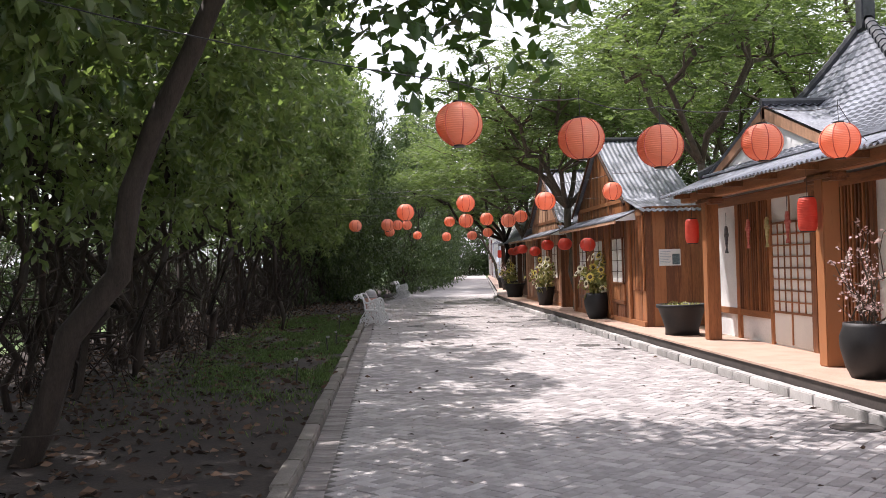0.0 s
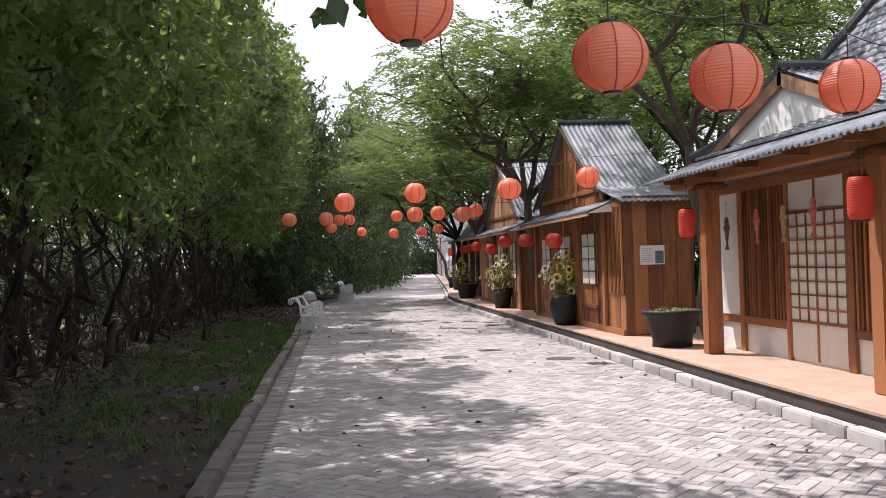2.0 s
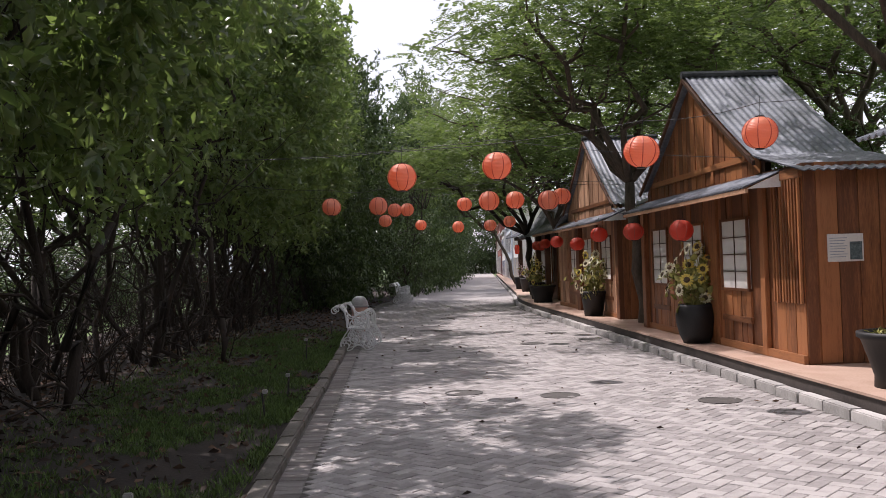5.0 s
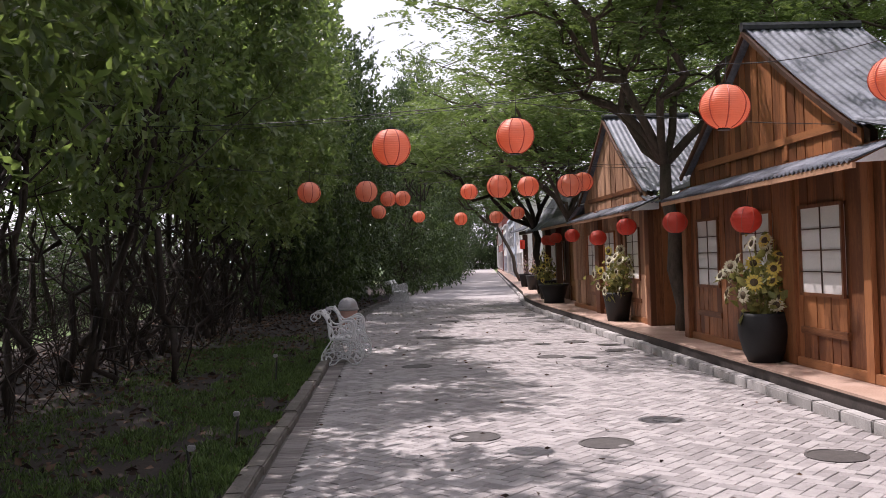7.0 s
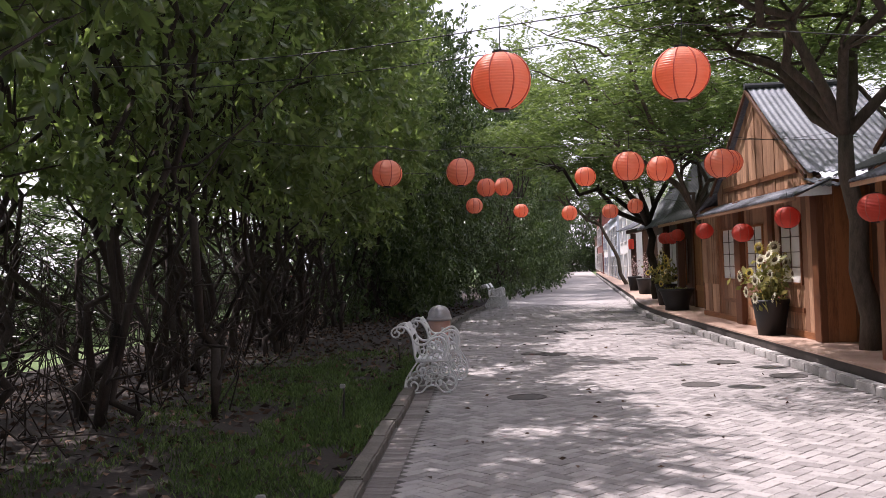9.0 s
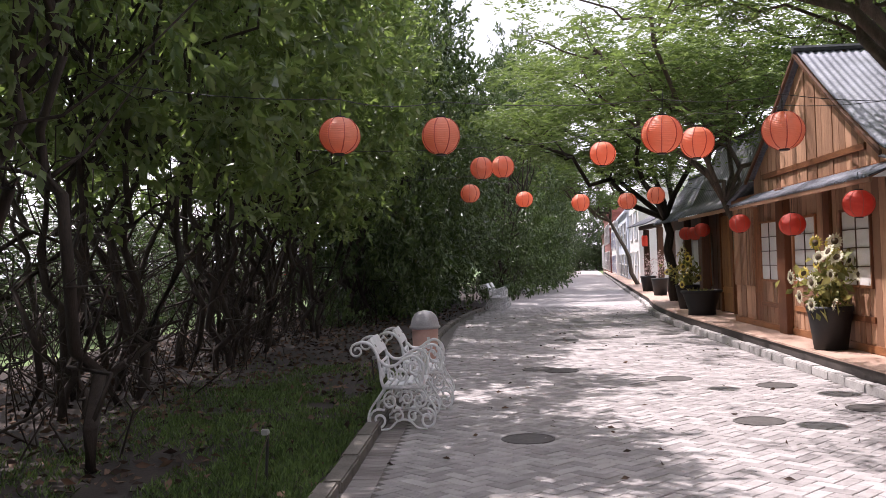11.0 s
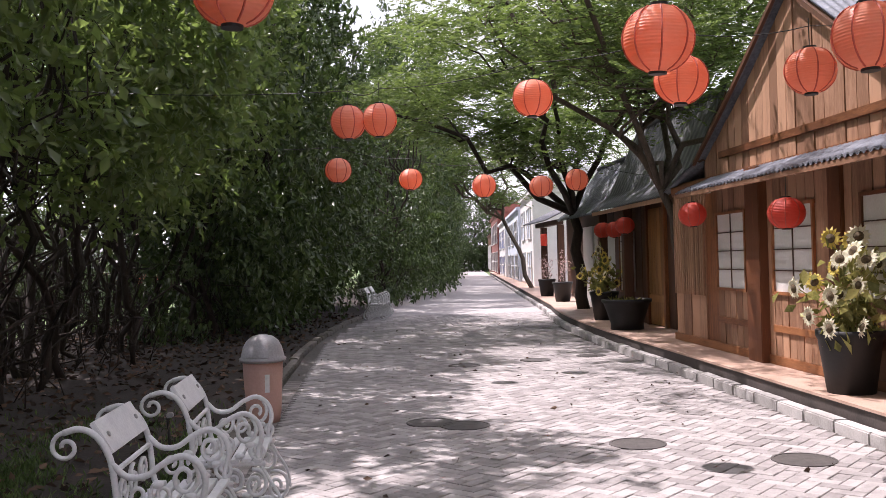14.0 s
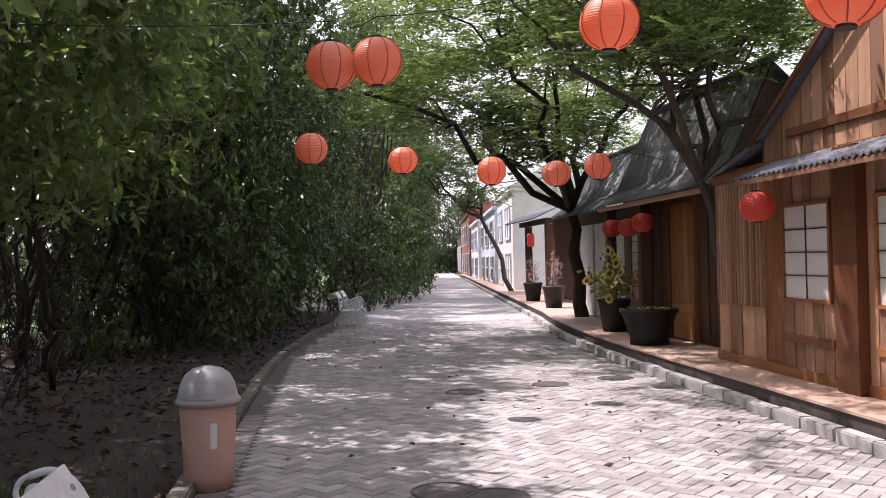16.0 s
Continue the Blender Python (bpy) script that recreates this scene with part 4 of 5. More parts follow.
def wire(*stops):
    """A wire through its hanging points, sagging a little between them."""
    pts = []
    for a, b in zip(stops, stops[1:]):
        A, B = Vector(a), Vector(b)
        pts += [A.lerp(B, i / 6) - Vector((0, 0, 0.05 * 4 * (i / 6) * (1 - i / 6))) for i in range(6)]
    pts.append(Vector(stops[-1]))
    tagged(part("lantern_wire", Build().tube(pts, 0.004, 4), M_WIRE), "thin dark wire strung across the street", "wire", "wires across the street")


def hooks(*ids):
    return [(places[i][0], places[i][1], places[i][2] + 0.27 * places[i][3]) for i in ids]


wire((-2.2, 4.6, 3.0), *hooks(0, 1, 2, 3, 4), (4.9, 8.9, 2.6))
wire((-2.4, 18.6, 2.95), *hooks(8, 5, 6), (5.5, 15.6, 3.2))
wire((-2.4, 20.2, 3.1), *hooks(7), (4.75, 18.4, 2.75))
wire((-2.6, 21.8, 2.95), *hooks(9, 10, 11, 13), (5.0, 24.3, 2.95))
wire((-2.6, 28.0, 3.2), *hooks(15, 16, 17, 12, 14), (5.0, 24.9, 3.1))
wire((-2.4, 30.6, 3.0), *hooks(18, 19, 20, 21, 22), (5.0, 33.1, 2.7))


# ---- pots and plants ----
def pot(name, label, category, at, profile, soil=True):
    t = thing(name, label, category, at)
    part("body", Build().lathe(profile, 28), M_POT, t, smooth=True)
    if soil:
        part("soil", Build().lathe([(0.001, profile[-3][1] - 0.05), (profile[-3][0] - 0.02, profile[-3][1] - 0.05)], 20), M_SOIL, t)
    return t


JAR = [(0.14, 0), (0.18, 0.0), (0.235, 0.12), (0.28, 0.30), (0.285, 0.42), (0.25, 0.52), (0.245, 0.56), (0.215, 0.56), (0.21, 0.50)]
TAPER = [(0.17, 0), (0.20, 0.0), (0.265, 0.46), (0.285, 0.50), (0.285, 0.55), (0.25, 0.55), (0.245, 0.49)]
BOWL = [(0.24, 0), (0.28, 0.0), (0.275, 0.10), (0.33, 0.28), (0.385, 0.44), (0.42, 0.46), (0.42, 0.51), (0.37, 0.51), (0.35, 0.44)]


def flower_mesh(bm_p, bm_d, c, d, r, rg):
    d = Vector(d).normalized()
    a = d.orthogonal().normalized()
    e = d.cross(a)
    n = 15
    for k in range(n):
        w = 2 * math.pi * (k + rg.uniform(-0.2, 0.2)) / n
        u = a * math.cos(w) + e * math.sin(w)
        s = a * -math.sin(w) + e * math.cos(w)
        tip = c + u * r * rg.uniform(0.88, 1.08) + d * rg.uniform(-0.02, 0.01)
        bm_p.add([c + u * r * 0.38 - s * r * 0.08, c + u * r * 0.7 - s * r * 0.14 + d * 0.008, tip, c + u * r * 0.7 + s * r * 0.14 + d * 0.008, c + u * r * 0.38 + s * r * 0.08], [(0, 1, 2, 3, 4)])
    ring = [c + (a * math.cos(6.283 * k / 10) + e * math.sin(6.283 * k / 10)) * r * 0.42 + d * 0.006 for k in range(10)]
    bm_d.add(ring + [c + d * 0.03], [(k, (k + 1) % 10, 10) for k in range(10)])


def sunflowers(at, seed, height, spread, n, base):
    rg = np.random.default_rng(seed)
    t = thing("artificial_sunflowers", "pale yellow artificial sunflowers standing in a black pot", "flowers", (at[0], at[1], at[2] + base), group="potted sunflowers")
    cs, ax = [], []
    for i in range(n):
        ang = rg.uniform(0, 6.28)
        rr = spread * math.sqrt(rg.uniform(0.05, 1))
        z = rg.uniform(0.05, 1.0) * height
        k = math.sin(math.pi * min(1, 0.25 + 0.75 * z / height)) * 0.75 + 0.25
        tip = Vector((rr * math.cos(ang) * k, rr * math.sin(ang) * k, z))
        part("stem", Build().tube([(0.03 * math.cos(ang), 0.03 * math.sin(ang), -0.1), tip * 0.5 + Vector((0, 0, 0.05)), tip], 0.006, 4), M_FOLGREEN, t)
        d = Vector((-1.0 + rg.normal(0, 0.5), -0.45 + rg.normal(0, 0.55), rg.uniform(-0.1, 0.7)))
        fp, fd = Build(), Build()
        flower_mesh(fp, fd, Vector((0, 0, 0)), d, rg.uniform(0.08, 0.115), rg)
        fl = part("flower", fp, M_PETALY if rg.uniform() < 0.42 else M_PETALW, t)
        fl.location = tip + d.normalized() * 0.03
        part("flower_centre", fd, M_DISC, fl)
        for m in range(7):
            cs.append(np.array(tip) * rg.uniform(0.35, 1.0) + rg.normal(0, 0.06, 3))
            ax.append(rg.normal(size=3))
    part("leaves", leaf_mesh("leaves", np.array(cs), np.array(ax), 0.15, 0.085, M_FOLGREEN, seed=seed), None, t)
    return t


pot("jar_pot", "large black glazed jar holding sunflowers", "pot", (4.55, 19.85, 0.24), JAR)
sunflowers((4.55, 19.85, 0.24), 3, 0.90, 0.46, 30, 0.56)
pot("tapered_pot", "black tapered pot holding sunflowers", "pot", (4.62, 26.9, 0.24), TAPER)
sunflowers((4.62, 26.9, 0.24), 4, 0.86, 0.44, 30, 0.52)
pot("tapered_pot", "black tapered pot holding sunflowers", "pot", (4.95, 36.75, 0.24), TAPER)
sunflowers((4.95, 36.75, 0.24), 6, 0.88, 0.50, 28, 0.52)
pot("bowl_planter", "wide black bowl planter with low green plants", "planter", (4.85, 14.95, 0.24), BOWL)
pot("bowl_planter", "wide black bowl planter with low green plants", "planter", (4.72, 34.35, 0.24), BOWL)
for at, s in (((4.85, 14.95, 0.70), 8), ((4.72, 34.35, 0.70), 9)):
    rg = np.random.default_rng(s)
    a, rr = rg.uniform(0, 6.28, 160), 0.32 * np.sqrt(rg.uniform(0, 1, 160))
    cs = np.stack([rr * np.cos(a), rr * np.sin(a), rg.uniform(0, 0.05, 160)], 1)
    ob = part("low_plants", leaf_mesh("low_plants", cs, rg.normal(size=(160, 3)) + [0, 0, 0.4], 0.06, 0.035, M_FOLGREEN, seed=s), None)
    ob.location = at
    tagged(ob, "low leafy green plants growing in a planter", "plants", "", "stuff")


def blossom(at, seed, height, n):
    rg = np.random.default_rng(seed)
    t = thing("blossom_branches", "pale pink artificial blossom branches in a pot", "flowers", at, group="blossom pots")
    cs, ax = [], []
    for i in range(n):
        b = Build()
        e = Vector((rg.normal(0, 0.16), rg.normal(0, 0.22), height * rg.uniform(0.55, 1)))
        pts = branchy(b, (0, 0, -0.1), e, 0.012, 0.004, rg, 0.05, 6, 5)
        for p in pts[2:]:
            q = p + Vector((rg.normal(0, 0.12), rg.normal(0, 0.14), rg.uniform(0.0, 0.15)))
            b.tube([p, q], 0.003, 4)
            for m in range(7):
                cs.append(np.array(p.lerp(q, rg.uniform(0, 1))) + rg.normal(0, 0.02, 3))
                ax.append(rg.normal(size=3))
        part("branch", b, M_BARK, t)
    part("blossoms", leaf_mesh("blossoms", np.array(cs), np.array(ax), 0.038, 0.034, M_PINK, seed=seed), None, t)


pot("jar_pot", "large black glazed jar holding blossom branches", "pot", (4.84, 8.98, 0.24), JAR)
blossom((4.84, 8.98, 0.72), 3, 1.05, 11)
for x, y in ((6.0, 48.2), (5.72, 44.4)):
    pot("tapered_pot", "black tapered pot holding blossom branches", "pot", (x, y, 0.24), TAPER)
    blossom((x, y, 0.70), int(y), 0.9, 7)

# stone lantern at the walkway
sl = thing("stone_lantern", "weathered grey stone garden lantern", "lantern", (4.85, 8.05, 0.24))
part("base", Build().lathe([(0.16, 0), (0.16, 0.08), (0.10, 0.12), (0.08, 0.14)], 8), M_STONE, sl)
part("shaft", Build().lathe([(0.07, 0.14), (0.065, 0.42), (0.12, 0.46), (0.13, 0.50)], 8), M_STONE, sl)
part("cap", Build().lathe([(0.12, 0.50), (0.20, 0.52), (0.10, 0.66), (0.03, 0.72), (0.02, 0.76)], 8), M_STONE, sl)


# cloth fish on the plaster house
def fish(y, z, material_, label):
    t = thing("cloth_fish", label, "decoration", (5.36, y, z), group="hanging cloth fish")
    t.scale = (1.2, 1.2, 1.05)
    b = Build()
    n = 8
    prof = [(0.030, 0.0), (0.045, -0.05), (0.045, -0.16), (0.034, -0.26), (0.018, -0.33), (0.045, -0.41)]
    for i, (w, h) in enumerate(prof):
        for k in range(n):
            a = 2 * math.pi * k / n
            b.v.append((0.45 * w * math.cos(a), w * math.sin(a), h))
        if i:
            for k in range(n):
                b.f.append(((i - 1) * n + k, (i - 1) * n + (k + 1) % n, i * n + (k + 1) % n, i * n + k))
    part("body", b, material_, t, smooth=True)
    part("fin", Build().box(-0.004, 0.004, -0.075, 0.075, -0.16, -0.11), material_, t)
    part("cord", Build().tube([(0, 0, 0), (0, 0, 0.20)], 0.003, 4), M_WIRE, t)


fish(14.18, 2.00, M_FISHDARK, "black and white cloth fish on a cord")
fish(13.30, 2.06, M_FISHRED, "red patterned cloth fish on a cord")
fish(12.62, 2.06, M_FISHTAN, "tan cloth fish on a cord")
fish(11.95, 2.10, M_FISHRED, "red patterned cloth fish on a cord")

# notice board on the side of the timber house
nb = thing("notice_board", "white printed notice with a dark photo on a timber wall", "sign", (5.04, 16.76, 1.38))
part("panel", Build().box(0, 0.41, 0, 0.02, 0, 0.31, 0.003), M_WHITE, nb)
for i in range(8):
    part("text_line", Build().box(0.02, 0.22 - 0.02 * (i % 3), -0.003, -0.0005, 0.26 - i * 0.03, 0.268 - i * 0.03), M_INK, nb)
part("photo", Build().box(0.25, 0.39, -0.003, -0.0005, 0.02, 0.22), M_PHOTO, nb)


# ---- benches ----
def spiral(c, r, turns, start, sign, n=22, shrink=0.25):
    out = []
    for i in range(n + 1):
        u = i / n
        a = start + sign * turns * 2 * math.pi * u
        rr = r * (1 - (1 - shrink) * u)
        out.append((c[0] + rr * math.cos(a), c[1] + rr * math.sin(a)))
    return out


def bent(pts, k=4):
    """A rounded path through a few corner points."""
    p = [Vector(q) for q in pts]
    p = [2 * p[0] - p[1]] + p + [2 * p[-1] - p[-2]]
    out = []
    for i in range(1, len(p) - 2):
        a, b, c, d = p[i - 1], p[i], p[i + 1], p[i + 2]
        for j in range(k):
            u = j / k
            out.append(0.5 * (2 * b + (c - a) * u + (2 * a - 5 * b + 4 * c - d) * u * u + (3 * b - a - 3 * c + d) * u ** 3))
    return out + [p[-2]]


def bench(label):
    t = thing("iron_bench", label, "bench", group="white iron benches by the kerb")
    def slim(x):
        return x if x < -0.3 else -0.3 + (x + 0.3) * 0.82
    def scroll(parent, y, pts, r=0.0115, name="scroll"):
        part(name, Build().tube(bent([(slim(x), y, z) for x, z in pts], 2 if len(pts) > 10 else 4), r, 7), M_IRON, parent, smooth=True)
    for y in (0.04, 0.68):
        side = part("end_frame", Build().tube(bent([(-0.55, y, 0.785), (-0.48, y, 0.80), (-0.41, y, 0.765), (-0.355, y, 0.67), (-0.335, y, 0.55), (-0.325, y, 0.44), (-0.30, y, 0.38)]), 0.0145, 8)
                    .tube(bent([(slim(c), y, z) for c, z in ((-0.345, 0.64), (-0.28, 0.585), (-0.18, 0.585), (-0.08, 0.64), (0.02, 0.665), (0.10, 0.62), (0.13, 0.54), (0.10, 0.44), (0.12, 0.39))]), 0.0145, 8)
                    .tube([(-0.32, y, 0.385), (slim(0.15), y, 0.385)], 0.016, 6), M_IRON, t, smooth=True)
        scroll(side, y, spiral((-0.54, 0.722), 0.066, 1.25, math.pi / 2, 1), 0.0105)
        scroll(side, y, spiral((0.02, 0.57), 0.08, 1.3, 0.9, -1))
        scroll(side, y, spiral((-0.10, 0.50), 0.065, 1.3, 2.0, 1), 0.010)
        scroll(side, y, spiral((-0.22, 0.50), 0.06, 1.3, 0.5, -1), 0.010)
        scroll(side, y, spiral((0.10, 0.46), 0.055, 1.2, 3.0, 1), 0.010)
        scroll(side, y, spiral((-0.24, 0.27), 0.085, 1.4, 1.2, 1))
        scroll(side, y, spiral((-0.06, 0.29), 0.07, 1.4, 2.2, -1), 0.0105)
        scroll(side, y, spiral((0.08, 0.27), 0.085, 1.4, 1.8, -1))
        scroll(side, y, spiral((-0.36, 0.10), 0.10, 1.4, 1.0, 1))
        scroll(side, y, spiral((-0.16, 0.13), 0.065, 1.3, 2.5, -1), 0.0105)
        scroll(side, y, spiral((0.16, 0.10), 0.10, 1.4, 2.1, -1))
        scroll(side, y, spiral((0.0, 0.13), 0.06, 1.3, 0.6, 1), 0.0105)
        scroll(side, y, [(-0.36, 0.012), (-0.26, 0.02), (-0.18, 0.08), (-0.10, 0.10), (-0.02, 0.08), (0.06, 0.02), (0.16, 0.012)], 0.010)
        scroll(side, y, [(-0.30, 0.38), (-0.36, 0.30), (-0.44, 0.18), (-0.46, 0.08)], 0.010)
        scroll(side, y, [(0.12, 0.38), (0.17, 0.30), (0.24, 0.20), (0.26, 0.10)], 0.010)
        for c in ((-0.12, 0.545), (0.05, 0.49), (-0.02, 0.43), (-0.16, 0.20), (0.02, 0.21)):
            part("rosette", Build().lathe([(0.002, -0.02), (0.022, -0.012), (0.03, 0), (0.022, 0.012), (0.002, 0.02)], 8, (slim(c[0]), y, c[1])), M_IRON, side, smooth=True)
    for i in range(6):
        part("seat_slat", Build().box(-0.31 + i * 0.063, -0.262 + i * 0.063, 0.02, 0.70, 0.392, 0.414, 0.004), M_IRON, t)
    plate = Build().box(-0.012, 0.012, 0.06, 0.66, -0.082, 0.082, 0.004)
    ob = part("name_board", plate, M_IRON, t, "plain white board on the backrest")
    ob.matrix_basis = pose(-0.395, 0, 0.752, 0, -31, 0)
    for y in (0.13, 0.59):
        bo = part("bolt", Build().lathe([(0.001, 0), (0.014, 0), (0.012, 0.008), (0.001, 0.01)], 8), M_BINLID, ob)
        bo.matrix_basis = pose(0.012, y, 0, 0, 90, 0)
    part("back_rail", Build().tube([(-0.345, 0.04, 0.60), (-0.345, 0.68, 0.60)], 0.014, 6), M_IRON, t)
    for i in range(3):
        yy = 0.18 + i * 0.18
        part("back_scroll", Build().tube([(-0.34, yy + 0.07 * a, 0.50 + 0.075 * c) for a, c in spiral((0, 0), 1.0, 1.3, 1.57 * i, 1 if i % 2 else -1)], 0.011, 5), M_IRON, t, smooth=True)
    part("stretcher", Build().tube([(-0.05, 0.04, 0.12), (-0.05, 0.68, 0.12)], 0.012, 6), M_IRON, t)
    return t


B1 = bench("white ornate cast-iron bench with scrolls beside the kerb")
B1.matrix_basis = pose(-0.33, 23.23, 0.0)
copy_thing(B1, pose(-0.22, 24.32, 0.0, 0, 0, 1.5))
copy_thing(B1, pose(0.62, 42.4, 0.0, 0, 0, -6))
copy_thing(B1, pose(0.74, 43.5, 0.0, 0, 0, -6))
copy_thing(B1, pose(2.2, 57.0, 0.0, 0, 0, -6))
copy_thing(B1, pose(2.32, 58.2, 0.0, 0, 0, -6))

# ---- bin ----
bn = thing("litter_bin", "pink-beige plastic bin with grey domed lid", "bin", (-0.60, 27.98, 0.0), -20)
bn.scale = (1.1, 1.1, 0.99)
part("body", Build().lathe([(0.12, 0.0), (0.135, 0.0), (0.15, 0.10), (0.172, 0.575), (0.165, 0.58), (0.15, 0.56)], 28), M_BIN, bn, smooth=True)
lid = part("lid", Build().lathe([(0.172, 0.575), (0.198, 0.585), (0.202, 0.61), (0.185, 0.625), (0.178, 0.66), (0.165, 0.72), (0.135, 0.78), (0.09, 0.82), (0.03, 0.838), (0.002, 0.84)], 28), M_BINLID, bn, "weathered grey domed lid", smooth=True)
fl = Build()
for i in range(7):
    for k in range(6):
        a, h = -0.75 + 1.5 * i / 6, k / 5
        rr = (0.192, 0.186, 0.176, 0.160, 0.135, 0.105)[k]
        fl.v.append((rr * math.sin(a), -rr * math.cos(a), 0.63 + 0.17 * h))
for i in range(6):
    for k in range(5):
        fl.f.append((i * 6 + k, (i + 1) * 6 + k, (i + 1) * 6 + k + 1, i * 6 + k + 1))
part("flap", fl, M_BINLID, lid, "grey swing flap", smooth=True)
st = Build()
for i in range(5):
    a = 0.55 + 0.06 * i
    st.v += [(0.163 * math.sin(a), -0.163 * math.cos(a), 0.30), (0.173 * math.sin(a), -0.173 * math.cos(a), 0.47)]
for i in range(4):
    st.f.append((2 * i, 2 * i + 2, 2 * i + 3, 2 * i + 1))
part("sticker", st, M_WHITE, bn, "small white sticker")

# ---- covers in the street ----
MC = tagged(part("manhole_cover", Build().lathe([(0.20, -0.02), (0.225, -0.02), (0.225, 0.006), (0.205, 0.007), (0.203, 0.003), (0.001, 0.004)], 26), M_COVER), "round dark iron drain cover set in the paving", "drain cover", "round drain covers")
covers = [(0.97, 17.42), (2.0, 16.92), (3.52, 16.12), (3.99, 7.65), (0.62, 22.76), (2.68, 23.33), (3.86, 23.85), (0.96, 27.58), (1.26, 27.36), (2.52, 26.28), (3.50, 25.5), (1.70, 31.95), (2.78, 32.33), (3.68, 32.64)]
MC.location = (*covers[0], 0)
for x, y in covers[1:]:
    copy_thing(MC, pose(x, y, 0))

# ---- stakes by the kerb ----
for x, y, h, a in ((-1.22, 11.7, 0.30, 12), (-1.10, 15.9, 0.26, -14), (-1.05, 17.4, 0.24, 10), (-1.2, 21.2, 0.34, 8), (-1.15, 26.5, 0.28, -10)):
    t = thing("garden_light", "small dark garden spike light with pale cap", "garden light", (x, y, 0.04), 0, "garden lights in the grass")
    part("spike", Build().tube([(0, 0, 0), (h * math.sin(radians(a)) * 0.4, 0.01, h)], 0.011, 6), M_BLACK, t)
    part("cap", Build().box(-0.02, 0.03, -0.02, 0.02, h - 0.01, h + 0.03, 0.006), M_BINLID, t)
    part("cable", Build().tube([(0.03, 0, h), (0.01, -0.08, h * 0.75), (-0.02, -0.14, h * 0.4), (-0.03, -0.17, 0.0)], 0.004, 5), M_BARK, t)

# ---- beyond the hedge ----
fe = thing("white_fence", "low white railing beyond the trees", "fence", (-13.0, 0, 0))
for i in range(40):
    part("post", Build().box(-0.04, 0.04, i * 1.5 - 0.04, i * 1.5 + 0.04, -0.05, 0.95), M_WHITE, fe)
for z in (0.25, 0.55, 0.85):
    part("rail", Build().box(-0.025, 0.025, 0, 58.5, z, z + 0.06), M_WHITE, fe)
pv = thing("red_white_pavilion", "small white pavilion with red band beyond the trees", "pavilion", (-17.5, 88, 0))
part("wall", Build().box(-2, 2, -2, 2, -0.05, 1.9), M_WHITE, pv)
part("band", Build().box(-2.02, 2.02, -2.02, 2.02, 0.35, 1.2), M_RED, pv)
part("roof", Build().add([(-2.6, -2.6, 1.9), (2.6, -2.6, 1.9), (2.6, 2.6, 1.9), (-2.6, 2.6, 1.9), (0, 0, 3.2)], [(0, 1, 4), (1, 2, 4), (2, 3, 4), (3, 0, 4), (3, 2, 1, 0)]), M_WHITE, pv)
fr = thing("far_building", "long pale building beyond the lawn", "building", (-34, 30, 0))
part("wall", Build().box(-4, 0, -40, 45, -0.05, 3.6), M_WHITE, fr)
part("roof", Build().prism([(-5, 3.6), (1, 3.6), (-2, 4.8)], "y", -41, 46), M_ROOF, fr)
for i in range(12):
    part("window", Build().box(0.0, 0.03, -36 + i * 6.6, -33 + i * 6.6, 1.0, 2.4), M_GLASS, fr)

# ---- grass and litter ----
rg = np.random.default_rng(31)
n = 150000
gy = rg.uniform(8.0, 29.0, n)
gx = -0.84 - 3.0 * rg.uniform(0, 1, n) ** 1.15
patch = np.array([noise.noise((a * 1.1, b * 0.7, 3.0)) + 0.5 * noise.noise((a * 3.1, b * 2.6, 7.0)) for a, b in zip(gx, gy)])
along = np.clip((gy - 9.5) / 5.0, 0, 1) * np.clip((28.5 - gy) / 3.5, 0, 1)
across = np.clip(1.25 - (-0.84 - gx) / 2.3, 0, 1)
keep = rg.uniform(0, 1, n) < np.clip(along * across * (0.72 + 2.3 * patch), 0.015, 1)
gx, gy = gx[keep], gy[keep]
cs = np.stack([gx, gy, 0.03 + 0.04 * np.minimum(1, (-0.8 - gx) / 2.0)], 1)
ax = rg.normal(size=(len(gx), 3)) * [0.6, 0.6, 0.2] + [0, 0, 1.0]
tagged(part("grass", leaf_mesh("grass", cs, ax, 0.07, 0.012, M_GRASS, seed=3), None), "short green grass along the kerb", "grass", "", "stuff")
n = 14000
cs = np.stack([-0.8 - rg.uniform(0, 1, n) ** 0.8 * 5.5, rg.uniform(-2, 45, n), np.zeros(n)], 1)
cs[:, 0] += [bend(a) for a in cs[:, 1]]
cs[:, 2] = 0.05 + 0.05 * np.minimum(1, (-0.81 - cs[:, 0] + np.array([bend(a) for a in cs[:, 1]])) / 2.07)
ax = rg.normal(size=(n, 3)) * [1, 1, 0.18]
tagged(part("leaf_litter", leaf_mesh("leaf_litter", cs, ax, 0.10, 0.05, M_LITTER, seed=4), None), "dry brown fallen leaves and twigs on dark soil", "leaf litter", "", "stuff")
n = 260
cs = np.stack([rg.uniform(KL, KR, n), rg.uniform(2, 40, n), np.full(n, 0.012)], 1)
tagged(part("fallen_leaves", leaf_mesh("fallen_leaves", cs, rg.normal(size=(n, 3)) * [1, 1, 0.1], 0.07, 0.03, M_LITTER, seed=6), None), "scattered dry leaves on the paving", "leaf litter", "", "stuff")

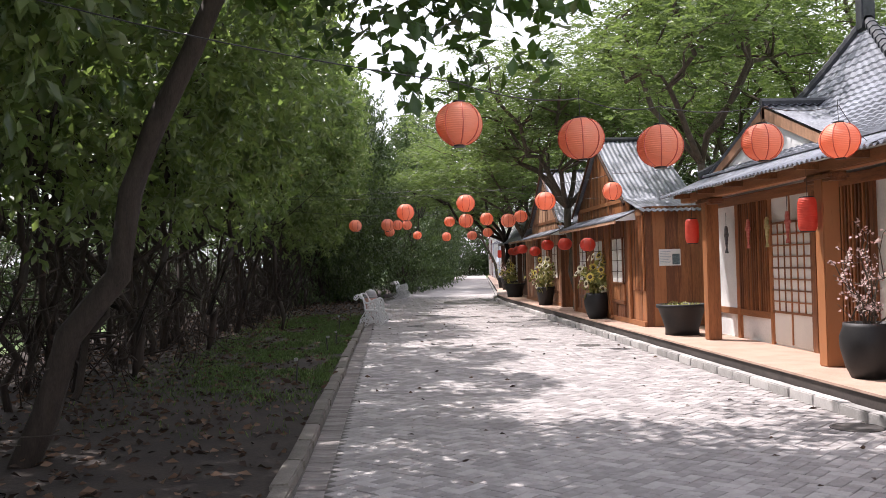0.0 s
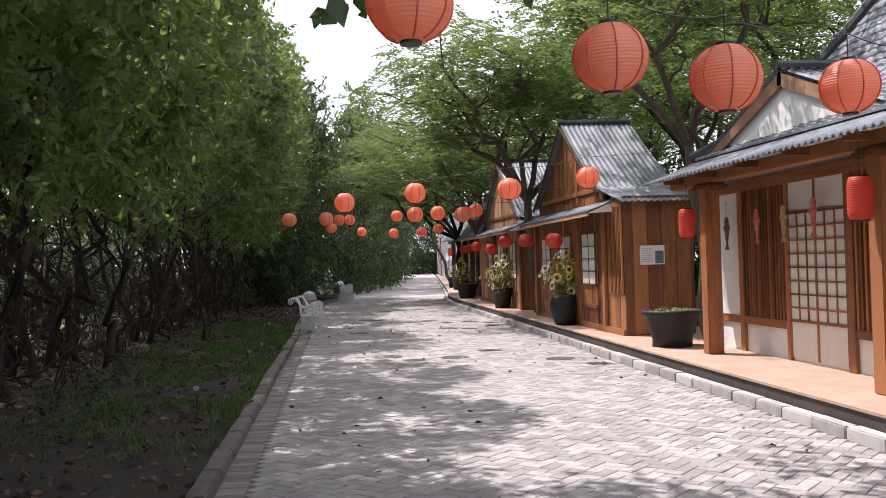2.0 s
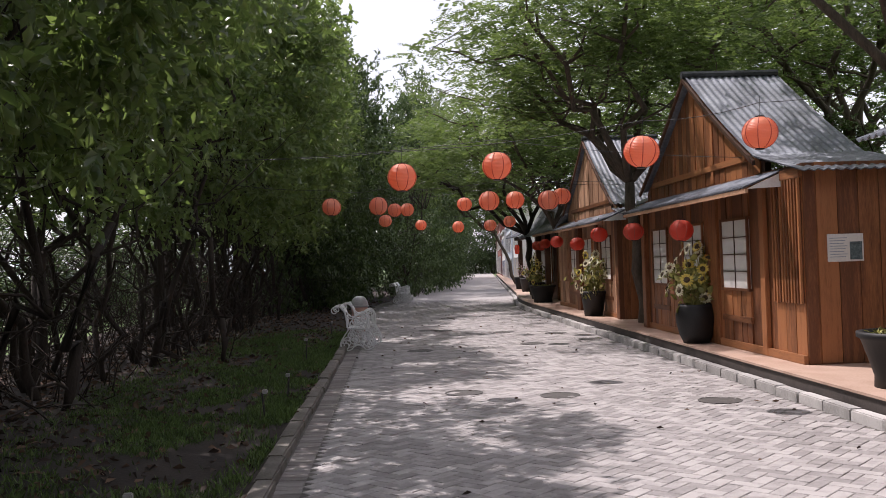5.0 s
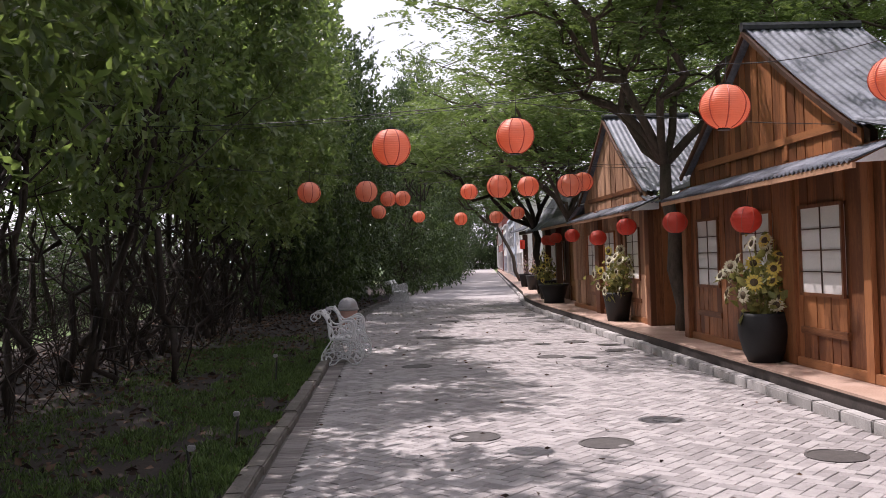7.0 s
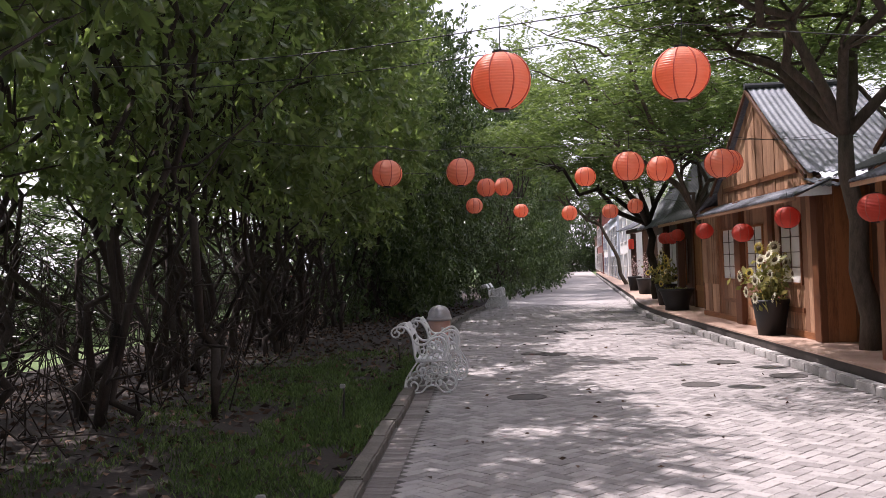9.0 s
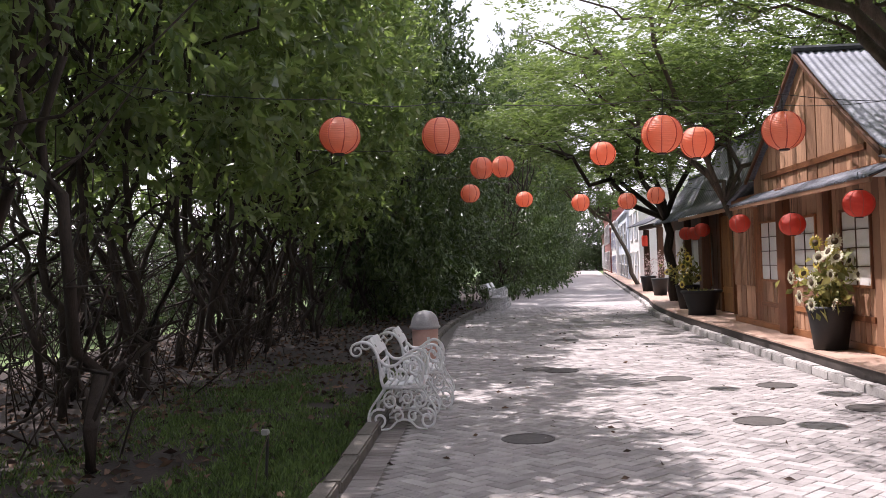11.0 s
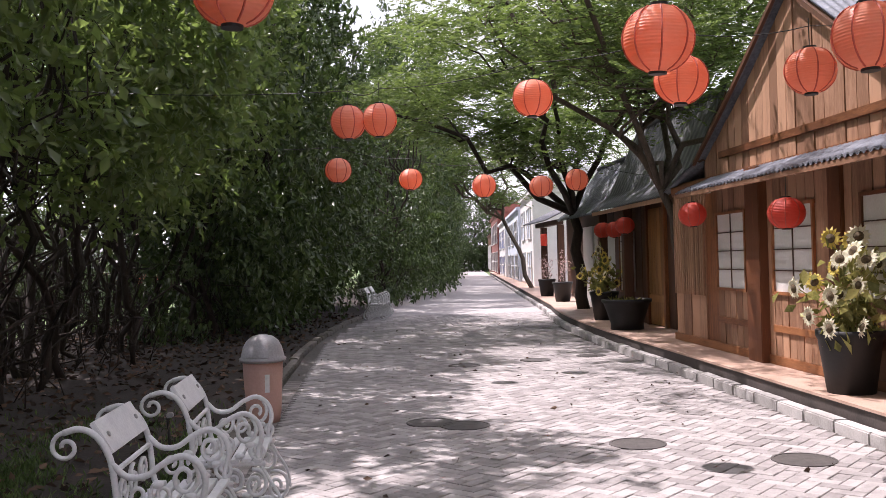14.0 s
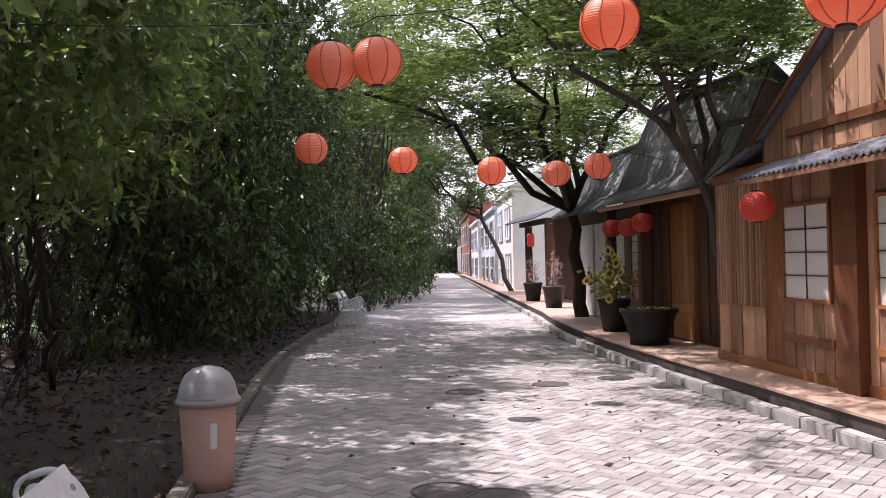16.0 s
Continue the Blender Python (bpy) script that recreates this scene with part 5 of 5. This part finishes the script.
# ---- pavers ----
BW, BL = 0.105, 0.21
def brick_mesh(name, w, l, material_):
    e, d = 0.004, 0.005
    b = Build()
    b.add([(-w / 2 + d / 2, -l / 2 + d / 2, -0.03), (w / 2 - d / 2, -l / 2 + d / 2, -0.03), (w / 2 - d / 2, l / 2 - d / 2, -0.03), (-w / 2 + d / 2, l / 2 - d / 2, -0.03),
           (-w / 2 + d / 2, -l / 2 + d / 2, -e), (w / 2 - d / 2, -l / 2 + d / 2, -e), (w / 2 - d / 2, l / 2 - d / 2, -e), (-w / 2 + d / 2, l / 2 - d / 2, -e),
           (-w / 2 + d / 2 + e, -l / 2 + d / 2 + e, 0), (w / 2 - d / 2 - e, -l / 2 + d / 2 + e, 0), (w / 2 - d / 2 - e, l / 2 - d / 2 - e, 0), (-w / 2 + d / 2 + e, l / 2 - d / 2 - e, 0)],
          [(0, 1, 5, 4), (1, 2, 6, 5), (2, 3, 7, 6), (3, 0, 4, 7), (4, 5, 9, 8), (5, 6, 10, 9), (6, 7, 11, 10), (7, 4, 8, 11), (8, 9, 10, 11)])
    return b


proto = brick_mesh("brick", BW, BL, M_PAVER)
brick_me = proto.mesh("brick", M_PAVER)
pv_, pf_ = np.array(proto.v), proto.f
c45 = math.sqrt(0.5)
joined_v, joined_f = [], []
near = 0
# herringbone at 45 degrees: cells of a square lattice, L-shaped pairs
for i in range(-420, 420):
    for j in range(-3, 420):
        if (i - j) % 4 not in (0, 1):
            continue
        if (i - j) % 4 == 0:
            cx, cy, turn = (i + 0.5) * BW, (j + 1.0) * BW, 0.0
        else:
            cx, cy, turn = (i + 1.0) * BW, (j + 0.5) * BW, 90.0
        x, y = (cx - cy) * c45, (cx + cy) * c45
        x += 1.9
        o = bend(y)
        if not (2.0 < y < 44.0) or not (KL + 0.21 + o < x < KR - 0.05 + o):
            continue
        z = rng.normal(0, 0.0016)
        tw = turn + 45.0 + rng.normal(0, 0.5)
        if 5.4 < y < 8.2 and 0.0 < x < 2.6 and near < 300:
            near += 1
            ob = new("brick", brick_me)
            ob.parent = road
            ob.matrix_basis = pose(x, y, z, rng.normal(0, 0.4), rng.normal(0, 0.4), tw)
        else:
            m = np.array(pose(0, 0, 0, rng.normal(0, 0.4), rng.normal(0, 0.4), tw).to_3x3())
            k = 12 * len(joined_v)
            joined_v.append(pv_ @ m.T + [x, y, z])
            joined_f += [tuple(a + k for a in f) for f in pf_]
me = bpy.data.meshes.new("brick_field")
me.from_pydata(np.concatenate(joined_v).tolist(), [], joined_f)
me.materials.append(M_PAVERS)
tagged(part("brick_field", me, None, road), "grey herringbone paving blocks", "", "", "stuff")
far = Build()
for i in range(60):
    y = 44.0 + 1.6 * i
    far.v += [(KL + bend(y), y, 0.0), (KR + bend(y), y, 0.0)]
    if i:
        far.f.append((2 * i - 2, 2 * i - 1, 2 * i + 1, 2 * i))
part("far_paving", far, M_PAVER, road, "grey paving further along")
nearby = Build()
nearby.add([(KL, -6, 0.0), (KR, -6, 0.0), (KR, 2.0, 0.0), (KL, 2.0, 0.0)], [(0, 1, 2, 3)])
part("near_paving", nearby, M_PAVER, road, "grey paving at the start")
edge_me = brick_mesh("edge_brick", 0.20, 0.098, M_EDGE).mesh("edge_brick", M_EDGE)
y = 2.0
while y < 31:
    ob = new("edge_brick", edge_me)
    ob.parent = road
    ob.matrix_basis = pose(KL + 0.105 + bend(y), y, rng.normal(0, 0.002), 0, rng.normal(0, 0.5), rng.normal(0, 0.8))
    y += 0.099
